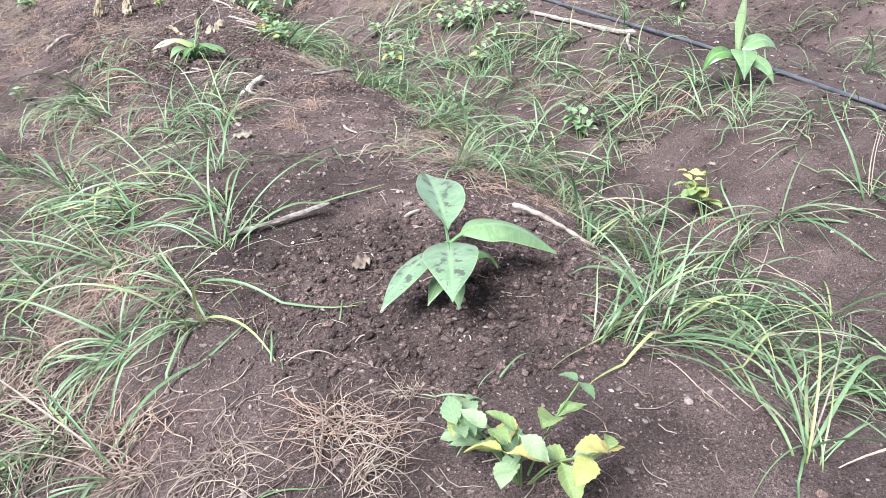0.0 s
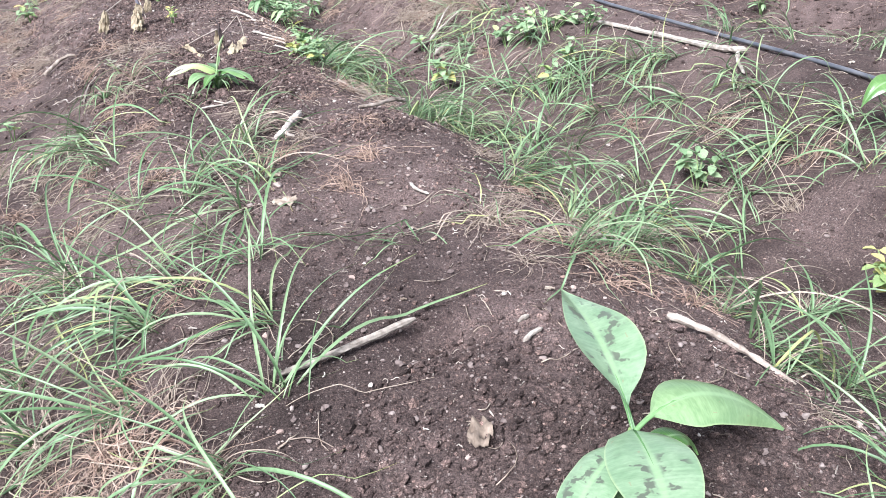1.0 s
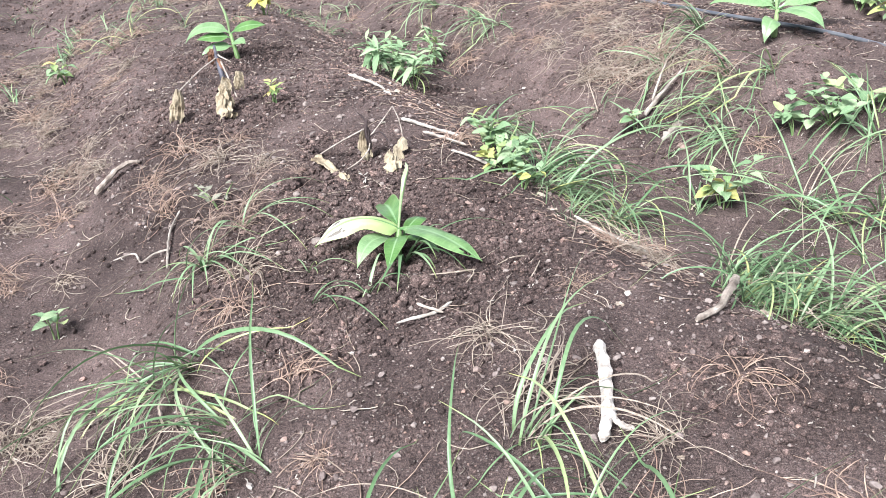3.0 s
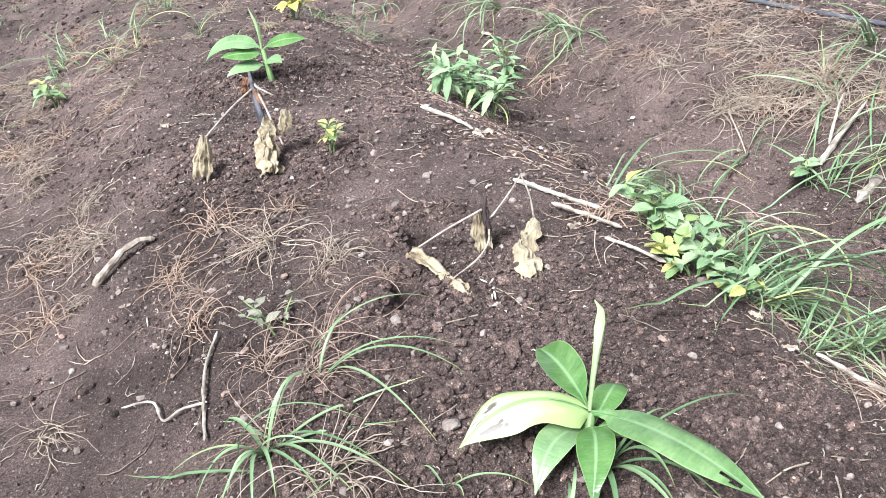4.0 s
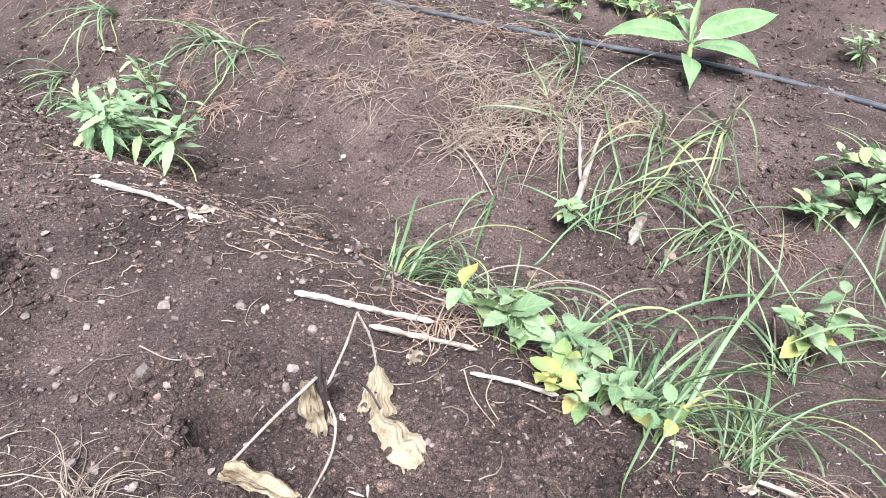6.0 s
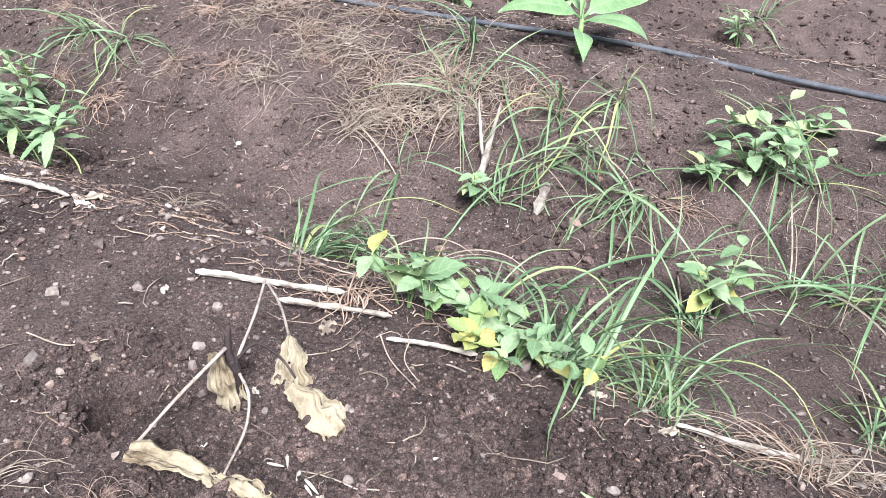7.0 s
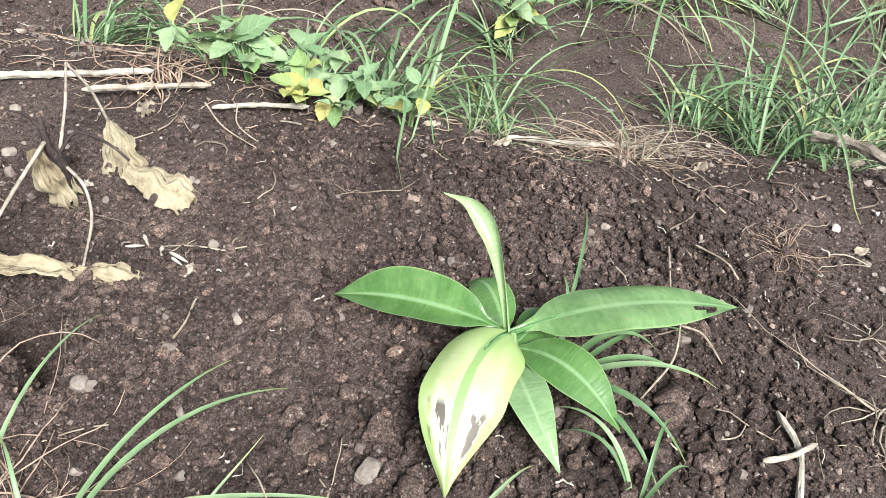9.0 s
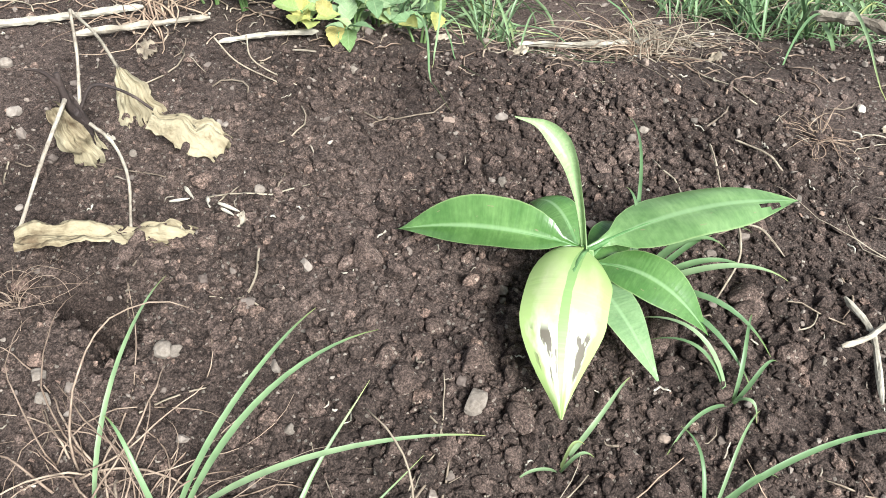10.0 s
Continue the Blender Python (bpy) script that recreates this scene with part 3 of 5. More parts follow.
def lump(name, s, u, size, squash, material, label, category, group, seed, rough=0.16):
    rng = random.Random(seed)
    v, f = ball(3)
    x, y = spot(s, u)
    off = Vector((rng.uniform(-9, 9), rng.uniform(-9, 9), rng.uniform(-9, 9)))
    sh = Shape()
    stretch = (rng.uniform(0.8, 1.25), rng.uniform(0.75, 1.1), squash)
    for p in v:
        q = Vector(p)
        k = 1 + rough * (noise.noise(q * 1.3 + off) * 1.5 + 0.9 * noise.noise(q * 2.9 + off) + 0.6 * abs(noise.noise(q * 6 + off)))
        sh.verts.append(Vector((q.x * stretch[0], q.y * stretch[1], q.z * stretch[2])) * (size * k))
        sh.uvs.append((0, 0))
    for _ in range(7):
        way = Vector((rng.gauss(0, 1), rng.gauss(0, 1), rng.gauss(0, 1))).normalized()
        far = size * rng.uniform(0.5, 0.85)
        sh.verts = [p - way * max(0.0, p.dot(way) - far) * 0.85 for p in sh.verts]
    sh.faces = [tuple(t) for t in f]
    ob = new(name, sh.mesh(name, material, material is not STONE))
    ob.matrix_world = pose(x, y, ground_z(x, y, True) + size * squash * 0.45, 0, 0, rng.uniform(0, 360))
    return tagged(ob, label, category, group)


# ---- banana plants ----
def blade_rows(curve, half, fold, curl, roll, ripple, rng, across=8, steps=18, stalk=0.1, tipped=0.93, blunt=0.55, peak=0.42):
    """Points of a broad leaf: curve is its midrib; fold lifts the sides into a trough (degrees), curl bends the edges down."""
    rows, prev = [], None
    phase = rng.uniform(0, 6)
    for i in range(steps + 1):
        v = i / steps
        p = bezier(curve, v)
        t = (bezier(curve, min(1, v + 0.02)) - bezier(curve, max(0, v - 0.02))).normalized()
        side = t.cross(Vector((0, 0, 1)))
        side = side.normalized() if side.length > 0.15 else prev
        prev = side
        side = (Matrix.Rotation(radians(roll), 3, t) @ side).normalized()
        up = side.cross(t)
        w = max(0.0, (v - stalk) / (1 - stalk))
        shape = math.sin(math.pi / 2 * min(1.0, w / 0.30)) ** blunt if w < peak else max(0.0, 1 - ((w - peak) / (1 - peak)) ** 1.75) ** 1.15
        wide = half * max(shape, 0.07 if v < tipped else 0.02)
        row = []
        for k in range(across + 1):
            a = 2 * k / across - 1
            lift = abs(a) * wide * math.sin(radians(fold)) - curl * wide * a * a
            wave = ripple * half * math.sin(9 * v + phase + 1.8 * a) * abs(a)
            row.append(p + side * (a * wide * math.cos(radians(fold))) + up * (lift + wave))
        rows.append(row)
    return rows


def banana_leaf(plant, curve, half, material, rng, fold=14, curl=0.25, roll=0, ripple=0.05, holes=(), label="", stalk=0.1, blunt=0.55, peak=0.42):
    sh = Shape()
    sh.sheet(blade_rows(curve, half, fold, curl, roll, ripple, rng, stalk=stalk, blunt=blunt, peak=peak), holes)
    leaf = under("leaf", sh.mesh("leaf", material), plant, label=label)
    rib = Shape()
    pts = [bezier(curve, i / 12) - Vector((0, 0, 0.0022)) for i in range(12)]
    rib.tube(pts, [0.0034 * (1 - 0.078 * i) for i in range(12)], 6)
    under("midrib", rib.mesh("midrib", RIB), leaf)
    return leaf


def banana_stem(plant, foot, crown, thick):
    sh = Shape()
    mid = (Vector(foot) + Vector(crown)) / 2
    sh.tube([foot, Vector(foot).lerp(mid, 0.6), mid, Vector(crown)], [thick * 1.15, thick, thick * 0.85, thick * 0.6], 10)
    under("stem", sh.mesh("stem", STEM), plant)


def spear(plant, line, widths, turns, material, open_to=70):
    """The youngest leaf, still half rolled: a trough along the line, widths and turns (degrees about the line) from base to tip."""
    sh, rows = Shape(), []
    way = course(line, 6)
    n = len(way) - 1
    for i in range(n + 1):
        v = i / n
        p = way[i]
        t = (way[min(n, i + 1)] - way[max(0, i - 1)]).normalized()
        w = float(np.interp(v, [k / (len(widths) - 1) for k in range(len(widths))], widths))
        q = radians(float(np.interp(v, [k / (len(turns) - 1) for k in range(len(turns))], turns)))
        side = t.cross(Vector((-0.75, -0.2, 0.45))).normalized()
        side = Matrix.Rotation(q, 3, t) @ side
        up = side.cross(t)
        bend = radians(150 - (150 - open_to) * min(1.0, v * 1.6))
        rows.append([p + side * (w * math.sin(bend * a) / bend * 1.9) + up * (w * (1 - math.cos(bend * a)) / bend * 1.9) for a in (-1, -0.75, -0.5, -0.25, 0, 0.25, 0.5, 0.75, 1)])
    sh.sheet(rows)
    under("rolled_leaf", sh.mesh("rolled_leaf", material), plant, label="pale green leaf still rolled up")


def arch(crown, azimuth, reach, rise, drop, low=0.0):
    """Midrib of a leaf that leaves the crown towards azimuth (degrees), rises and droops."""
    c = Vector(crown) + Vector((0, 0, low))
    d = Vector((math.cos(radians(azimuth)), math.sin(radians(azimuth)), 0))
    return [c, c + d * reach * 0.3 + Vector((0, 0, rise)), c + d * reach * 0.75 + Vector((0, 0, rise)), c + d * reach + Vector((0, 0, -drop))]


def free_leaf(crown, middle, tip):
    """Midrib from the crown through a middle point to the tip, in the plant's own space."""
    c, m, t = Vector(crown), Vector(middle), Vector(tip)
    return [c, c.lerp(m, 0.75) + (m - c.lerp(t, 0.5)) * 0.4, m.lerp(t, 0.35) + (m - c.lerp(t, 0.5)) * 0.3, t]


def banana_plant(s, u, label):
    x, y = spot(s, u)
    return base("banana_plant", x, y, ground_z(x, y, True), label, "banana plant", "young banana plants along the beds")


# the plant with the bleached leaf
rng = random.Random(31)
plant = banana_plant(2.235, -0.07, "young banana plant with one sun-bleached leaf with brown scorched holes")
o = plant.matrix_world.translation
crown = Vector((-1.030, 3.480, 0.238)) - o
banana_stem(plant, (0, 0, -0.012), crown, 0.0105)
spear(plant, [crown - Vector((0, 0, 0.01)), Vector((-1.022, 3.498, 0.283)) - o, Vector((-1.013, 3.520, 0.322)) - o, Vector((-1.010, 3.545, 0.340)) - o, Vector((-1.016, 3.572, 0.344)) - o],
      (0.0042, 0.0038, 0.0040, 0.0052, 0.0062, 0.0046, 0.0016, 0.0003), (0, 0, 10, 20), LEAF_SPEAR, 60)
banana_leaf(plant, free_leaf(crown, Vector((-1.119, 3.468, 0.278)) - o, Vector((-1.194, 3.428, 0.228)) - o), 0.0365, LEAF_BLEACHED, rng, 8, 0.45, 0, 0.10,
            (), "sun-bleached yellow-white leaf with brown scorched holes", 0.0, 0.26, 0.54)
banana_leaf(plant, free_leaf(crown, Vector((-1.058, 3.572, 0.246)) - o, Vector((-1.084, 3.652, 0.216)) - o), 0.030, LEAF, rng, 34, 0.0, -20, 0.08)
banana_leaf(plant, free_leaf(crown, Vector((-0.950, 3.412, 0.262)) - o, Vector((-0.862, 3.328, 0.236)) - o), 0.034, LEAF_SHEEN, rng, 14, 0.35, -6, 0.10, ((15, 5), (15, 6), (14, 5)),
            "green leaf with a torn brown hole near the tip")
banana_leaf(plant, free_leaf(crown - Vector((0, 0, 0.02)), Vector((-1.030, 3.415, 0.245)) - o, Vector((-1.043, 3.353, 0.212)) - o), 0.024, LEAF, rng, 14, 0.2, 10)
banana_leaf(plant, free_leaf(crown - Vector((0, 0, 0.03)), Vector((-1.080, 3.430, 0.246)) - o, Vector((-1.105, 3.375, 0.205)) - o), 0.022, LEAF_PALE, rng, 16, 0.2, -10)
banana_leaf(plant, free_leaf(crown - Vector((0, 0, 0.03)), Vector((-0.985, 3.466, 0.235)) - o, Vector((-0.950, 3.452, 0.195)) - o), 0.021, LEAF, rng, 10, 0.3, 0)
banana_leaf(plant, free_leaf(crown - Vector((0, 0, 0.025)), Vector((-0.995, 3.525, 0.245)) - o, Vector((-0.985, 3.560, 0.215)) - o), 0.02, LEAF, rng, 10, 0.3, 0)

# the plant with purple-brown blotches
rng = random.Random(32)
plant = banana_plant(0.0, -0.01, "young banana plant with brown blotches on pale green leaves")
o = plant.matrix_world.translation
crown = Vector((0.031, 1.462, 0.300)) - o
banana_stem(plant, (0, 0, -0.012), crown, 0.0115)
banana_leaf(plant, free_leaf(crown, Vector((0.036, 1.345, 0.330)) - o, Vector((0.040, 1.250, 0.296)) - o), 0.050, LEAF_BLOTCHED, rng, 10, 0.25, 4, 0.05, (), "", 0.0, 0.3, 0.34)
banana_leaf(plant, free_leaf(crown, Vector((0.128, 1.520, 0.325)) - o, Vector((0.240, 1.535, 0.240)) - o), 0.041, LEAF_PALE, rng, 6, 0.45, 10, 0.06, (), "", 0.12, 0.7, 0.45)
banana_leaf(plant, free_leaf(crown, Vector((0.012, 1.600, 0.338)) - o, Vector((-0.024, 1.772, 0.318)) - o), 0.050, LEAF_BLOTCHED, rng, 24, 0.0, 8, 0.09, (), "", 0.14, 0.8, 0.38)
banana_leaf(plant, free_leaf(crown - Vector((0, 0, 0.015)), Vector((-0.022, 1.395, 0.302)) - o, Vector((-0.086, 1.312, 0.240)) - o), 0.036, LEAF_BLOTCHED, rng, 14, 0.3, 16, 0.04, (), "", 0.12, 0.7, 0.5)
banana_leaf(plant, free_leaf(crown - Vector((0, 0, 0.06)), Vector((0.012, 1.405, 0.250)) - o, Vector((-0.006, 1.375, 0.216)) - o), 0.017, LEAF_PALE, rng, 10, 0.3, 0)
banana_leaf(plant, free_leaf(crown - Vector((0, 0, 0.05)), Vector((0.045, 1.395, 0.255)) - o, Vector((0.050, 1.350, 0.222)) - o), 0.017, LEAF_PALE, rng, 10, 0.3, 0)
banana_leaf(plant, free_leaf(crown - Vector((0, 0, 0.05)), Vector((0.095, 1.505, 0.268)) - o, Vector((0.125, 1.505, 0.225)) - o), 0.020, LEAF, rng, 10, 0.3, 0)

# plants further off on both beds: azimuth, reach, rise, drop, half width, low
for s, u, high, lean, leaves, text in (
        (4.08, 0.005, 0.10, (-0.018, 0.01), ((176, 0.19, 0.04, 0.035, 0.03, 0.0), (190, 0.13, 0.01, 0.0, 0.028, -0.015), (8, 0.14, 0.03, -0.02, 0.028, 0.0),
                                             (-40, 0.09, 0.02, -0.01, 0.022, -0.04), (200, 0.12, 0.01, 0.02, 0.024, -0.05)), "young green banana plant with a rolled upright leaf"),
        (0.7, 1.4, 0.105, (-0.005, 0.0), ((15, 0.14, 0.06, 0.0, 0.034, 0.0), (195, 0.13, 0.05, 0.03, 0.03, -0.02), (262, 0.13, 0.04, 0.05, 0.04, 0.0),
                                      (-35, 0.12, 0.03, 0.05, 0.03, -0.03)), "young banana plant with pale broad leaves beside the pipe"),
        (2.88, 1.55, 0.09, (0.0, 0.0), ((150, 0.22, 0.045, -0.005, 0.034, 0.0), (-8, 0.25, 0.06, -0.065, 0.042, 0.0), (-55, 0.18, 0.03, 0.03, 0.036, -0.01),
                                        (235, 0.10, 0.02, 0.05, 0.03, -0.04), (70, 0.14, 0.06, 0.0, 0.03, 0.0)), "young banana plant with broad green leaves beside the pipe")):
    rng = random.Random(round(100 * s))
    plant = banana_plant(s, u, text)
    crown = Vector((*lean, high))
    banana_stem(plant, (0, 0, -0.012), crown, 0.0095)
    tall, wide = (0.2, 0.016) if u == 1.4 else (0.125, 0.008)
    spear(plant, [crown - Vector((0, 0, 0.01)), crown + Vector((0, 0.003, tall * 0.5)), crown + Vector((lean[0] * 1.5, lean[1], tall))], (wide * 0.5, wide * 0.8, wide, wide * 0.6, 0.0006), (0, 20), LEAF_SPEAR)
    for azimuth, reach, rise, drop, half, low in leaves:
        banana_leaf(plant, arch(crown, azimuth, reach, rise, drop, low), half, LEAF if rng.random() < 0.4 else LEAF_PALE, rng, 14, 0.25, 32 * math.cos(radians(azimuth)) + rng.uniform(-6, 6))


# ---- withered banana plants ----
def withered_leaf(plant, top, end, half, rng, twist=0, folds=1.0, material=None, flare=0.5, sag=0.06):
    """A dead crumpled leaf from top to end; flare 0: widest near the top, 1: gathered at the top and spreading to a torn end."""
    a, b = Vector(top), Vector(end)
    t = (b - a).normalized()
    side = t.cross(Vector((0.2, 0.1, 1))).normalized()
    side = Matrix.Rotation(radians(twist), 3, t) @ side
    up = side.cross(t)
    rows, off = [], rng.uniform(0, 50)
    size, n, m = (b - a).length, 26, 20
    for i in range(n + 1):
        v = i / n
        hang = 0.16 + 0.95 * min(1.0, v / 0.7) ** 0.8 - 0.2 * max(0.0, v - 0.8)
        strip = 0.3 + 0.85 * math.sin(math.pi * min(1.0, v * 0.8 + 0.12)) ** 0.8
        wide = half * (hang * flare + strip * (1 - flare)) * (1 + 0.3 * noise.noise(Vector((v * 5, off, 0))))
        p = a.lerp(b, v) + up * (sag * size * math.sin(3.1 * v)) + side * (0.12 * half * noise.noise(Vector((v * 4, off, 9))))
        row = []
        for k in range(m + 1):
            c = 2 * k / m - 1
            grow = 0.45 + 0.75 * v
            pleat = 0.30 * grow * math.sin(7.5 * c + 1.2 * v + off) + 0.16 * math.sin(16 * c - 2.5 * v + off)
            ruck = folds * half * (pleat + 0.45 * noise.noise(Vector((c * 1.8 + off, v * 4, 1))) + 0.28 * noise.noise(Vector((c * 4.5, v * 8, off))) + 0.12 * noise.noise(Vector((c * 9, v * 18, off))))
            drop = -0.6 * half * c * c
            edge = 0.16 * size * noise.noise(Vector((c * 2.6, off, 4))) * max(0.0, v - 0.6) / 0.4
            ragged = 1 + 0.16 * noise.noise(Vector((v * 11, off + (5 if c > 0 else 0), 2))) * abs(c)
            row.append(p + side * (c * wide * 0.8 * ragged) + up * (ruck + drop) + t * (edge + 0.1 * half * noise.noise(Vector((c * 4, v * 6, off + 5)))))
        rows.append(row)
    sh = Shape()
    torn = {(r, k) for r in range(n) for k in range(m) if noise.noise(Vector((k * 0.33, r * 0.28, off))) > 0.58 + 0.25 * (1 - r / n) or (r > n - 4 and noise.noise(Vector((k * 0.7, off, r * 0.2))) > 0.22)}
    sh.sheet(rows, torn)
    return under("withered_leaf", sh.mesh("withered_leaf", material or DEAD_LEAF), plant)


def stalk(plant, name, points, thick, thin, material, steps=6, label=""):
    sh = Shape()
    pts = course(points, steps)
    n = len(pts)
    sh.tube(pts, [thick + (thin - thick) * i / (n - 1) for i in range(n)], 6, 0.12, random.Random(5))
    return under(name, sh.mesh(name, material), plant, label=label)


rng = random.Random(41)
x, y = spot(2.765, 0.06)
plant = base("withered_banana_plant", x, y, ground_z(x, y, True), "dead banana seedling with black stem and hanging tan leaves", "dead plant")
o = plant.matrix_world.translation
P = lambda a, b, c: Vector((a, b, c)) - o
stalk(plant, "stem", [(0.008, -0.008, -0.012), P(-1.150, 3.985, 0.245), P(-1.156, 3.988, 0.272), P(-1.152, 3.995, 0.305)], 0.0085, 0.0030, DEAD_STEM)
stalk(plant, "dead_shoot", [P(-1.154, 3.993, 0.292), P(-1.163, 3.998, 0.312), P(-1.176, 4.002, 0.322)], 0.0030, 0.0010, DEAD_STEM)
stalk(plant, "leaf_stalk", [P(-1.160, 3.984, 0.283), P(-1.224, 3.960, 0.258), P(-1.282, 3.938, 0.230)], 0.0023, 0.0018, DEAD_STALK)
stalk(plant, "leaf_stalk", [P(-1.148, 3.982, 0.246), P(-1.150, 3.950, 0.236), P(-1.170, 3.914, 0.222), P(-1.212, 3.874, 0.208)], 0.0021, 0.0015, DEAD_STALK)
stalk(plant, "leaf_stalk", [P(-1.148, 3.985, 0.262), P(-1.122, 3.990, 0.272), P(-1.100, 3.972, 0.255), P(-1.092, 3.946, 0.236)], 0.0020, 0.0014, DEAD_STEM)
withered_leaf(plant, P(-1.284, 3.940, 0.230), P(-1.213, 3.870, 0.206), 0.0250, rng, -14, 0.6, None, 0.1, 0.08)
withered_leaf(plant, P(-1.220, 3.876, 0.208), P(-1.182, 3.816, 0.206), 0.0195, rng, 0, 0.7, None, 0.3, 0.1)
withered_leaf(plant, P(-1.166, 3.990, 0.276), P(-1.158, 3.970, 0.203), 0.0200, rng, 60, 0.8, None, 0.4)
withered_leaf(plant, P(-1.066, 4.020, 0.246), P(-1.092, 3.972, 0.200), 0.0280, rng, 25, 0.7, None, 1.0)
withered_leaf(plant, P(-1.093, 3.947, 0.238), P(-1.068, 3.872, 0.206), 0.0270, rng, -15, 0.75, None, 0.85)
withered_leaf(plant, P(-1.152, 3.992, 0.284), P(-1.152, 3.980, 0.238), 0.0080, rng, 40, 1.2, DEAD_STEM, 0.2)
for a, b in (((-1.088, 4.035, 0.325), (-1.146, 3.988, 0.262)), ((-1.088, 4.035, 0.325), (-1.066, 4.022, 0.244))):
    stalk(plant, "dry_stalk", [P(*a), (P(*a) + P(*b)) / 2 + Vector((0.004, 0, 0.003)), P(*b)], 0.0016, 0.0020, DEAD_STALK)

rng = random.Random(43)
x, y = spot(3.57, -0.15)
plant = base("withered_banana_plant", x, y, ground_z(x, y, True), "dead banana seedling with blackened stem and curled tan leaves", "dead plant")
o = plant.matrix_world.translation
stalk(plant, "stem", [(0.01, -0.01, -0.01), P(-1.705, 4.605, 0.27), P(-1.720, 4.630, 0.325), P(-1.728, 4.645, 0.372)], 0.013, 0.004, BLUE_STEM)
stalk(plant, "leaf_stalk", [P(-1.72, 4.64, 0.335), P(-1.755, 4.54, 0.315), P(-1.792, 4.43, 0.282)], 0.003, 0.0024, DEAD_STALK)
stalk(plant, "leaf_stalk", [P(-1.715, 4.64, 0.325), P(-1.68, 4.56, 0.315), P(-1.62, 4.45, 0.25)], 0.003, 0.0024, DEAD_STALK)
stalk(plant, "leaf_stalk", [P(-1.72, 4.648, 0.34), P(-1.70, 4.60, 0.345), P(-1.66, 4.58, 0.33)], 0.0036, 0.002, DEAD_STALK)
withered_leaf(plant, P(-1.738, 4.640, 0.362), P(-1.742, 4.620, 0.318), 0.013, rng, 30, 1.2, RUST_LEAF, 0.2)
withered_leaf(plant, P(-1.715, 4.620, 0.335), P(-1.690, 4.600, 0.300), 0.008, rng, 30, 1.2, RUST_LEAF, 0.2)
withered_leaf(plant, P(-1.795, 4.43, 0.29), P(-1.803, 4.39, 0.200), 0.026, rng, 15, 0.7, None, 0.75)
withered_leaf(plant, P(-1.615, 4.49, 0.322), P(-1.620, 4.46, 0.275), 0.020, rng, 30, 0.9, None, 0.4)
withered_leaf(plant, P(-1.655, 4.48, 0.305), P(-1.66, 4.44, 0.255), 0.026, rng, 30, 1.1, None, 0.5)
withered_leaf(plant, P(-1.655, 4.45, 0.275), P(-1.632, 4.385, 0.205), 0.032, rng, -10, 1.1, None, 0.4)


# ---- sedge tufts ----
def sedge_blade(seed, material):
    """One arching keeled blade, of length 1, towards +x: it rises, bows over and trails on the soil."""
    rng = random.Random(seed)
    lax = seed % 4
    start = rng.uniform(58, 86) if lax < 2 else rng.uniform(30, 62)
    end, kink = (rng.uniform(-85, -35), rng.uniform(0.8, 1.5)) if lax != 1 else (rng.uniform(-30, 15), rng.uniform(1.0, 2.0))
    snap, drop = (rng.uniform(0.35, 0.6), rng.uniform(25, 60)) if lax == 3 else (2.0, 0.0)
    p, rows = Vector((rng.uniform(0, 0.03), rng.uniform(-0.02, 0.02), -0.02)), []
    sway, wave, twist, n = rng.uniform(-0.7, 0.7), rng.uniform(0, 6), rng.uniform(-1.2, 1.2), 15
    for i in range(n + 1):
        v = i / n
        e = radians(start + (end - start) * min(1.0, v * 1.15) ** kink - (drop if v > snap else 0.0))
        q = sway * v * v + 0.12 * math.sin(7 * v + wave)
        if p.z < 0.02 and i > 4:
            e = max(e, radians(-6 + 10 * math.sin(9 * v + wave)))
        t = Vector((math.cos(e) * math.cos(q), math.cos(e) * math.sin(q), math.sin(e)))
        if i:
            p = p + t / n
            p.z = max(p.z, 0.012)
        side = t.cross(Vector((0, 0, 1)))
        side = side.normalized() if side.length > 0.05 else Vector((0, -1, 0))
        side = Matrix.Rotation(twist * v, 3, t) @ side
        up = side.cross(t)
        w = 0.0094 * min(1, 0.6 + 2.0 * v) * (1 - v ** 2.6) + 0.0006
        rows.append([p - side * w + up * w * 0.5, p, p + side * w + up * w * 0.5])
    sh = Shape()
    sh.sheet(rows)
    return sh.mesh("blade", material)


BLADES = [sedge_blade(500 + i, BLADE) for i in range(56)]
DRY_BLADES = [sedge_blade(700 + i, STRAW) for i in range(20)]


def sedge_tuft(s, u, size, rng, count, drape=None, dry_share=0.16):
    """Blades from one root; drape: the side of the plan (degrees) to which most of them hang over."""
    x, y = spot(s, u)
    state = rng.choice(("green sedge tuft with long arching blades", "grey-green sedge tuft with drooping blades", "green sedge tuft with a few dry straw blades"))
    tuft = base("sedge_tuft", x, y, ground_z(x, y, True) - 0.002, state, "grass tuft", "sedge tufts on the beds", ground_tilt(x, y, 0.9))
    ways = [rng.uniform(0, 360) for _ in range(3)]
    for i in range(count):
        dry = rng.random() < dry_share
        k = size * rng.choice((rng.uniform(0.35, 0.7), rng.uniform(0.7, 1.2)))
        wide = min(1.5, max(0.8, 0.3 / size)) * rng.uniform(0.65, 1.1)
        az = drape + rng.gauss(0, 38) if drape is not None and rng.random() < 0.7 else rng.choice(ways) + rng.gauss(0, 50)
        m = pose(rng.gauss(0, 0.014), rng.gauss(0, 0.014), 0, 0, 0, az) @ Matrix.Diagonal((k, k * wide, k * rng.uniform(0.65, 1.0), 1))
        m = m @ Matrix.Diagonal((1, 0.55, 0.8, 1)) if dry else m
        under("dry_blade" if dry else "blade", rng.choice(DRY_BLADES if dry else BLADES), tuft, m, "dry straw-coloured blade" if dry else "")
    return tuft


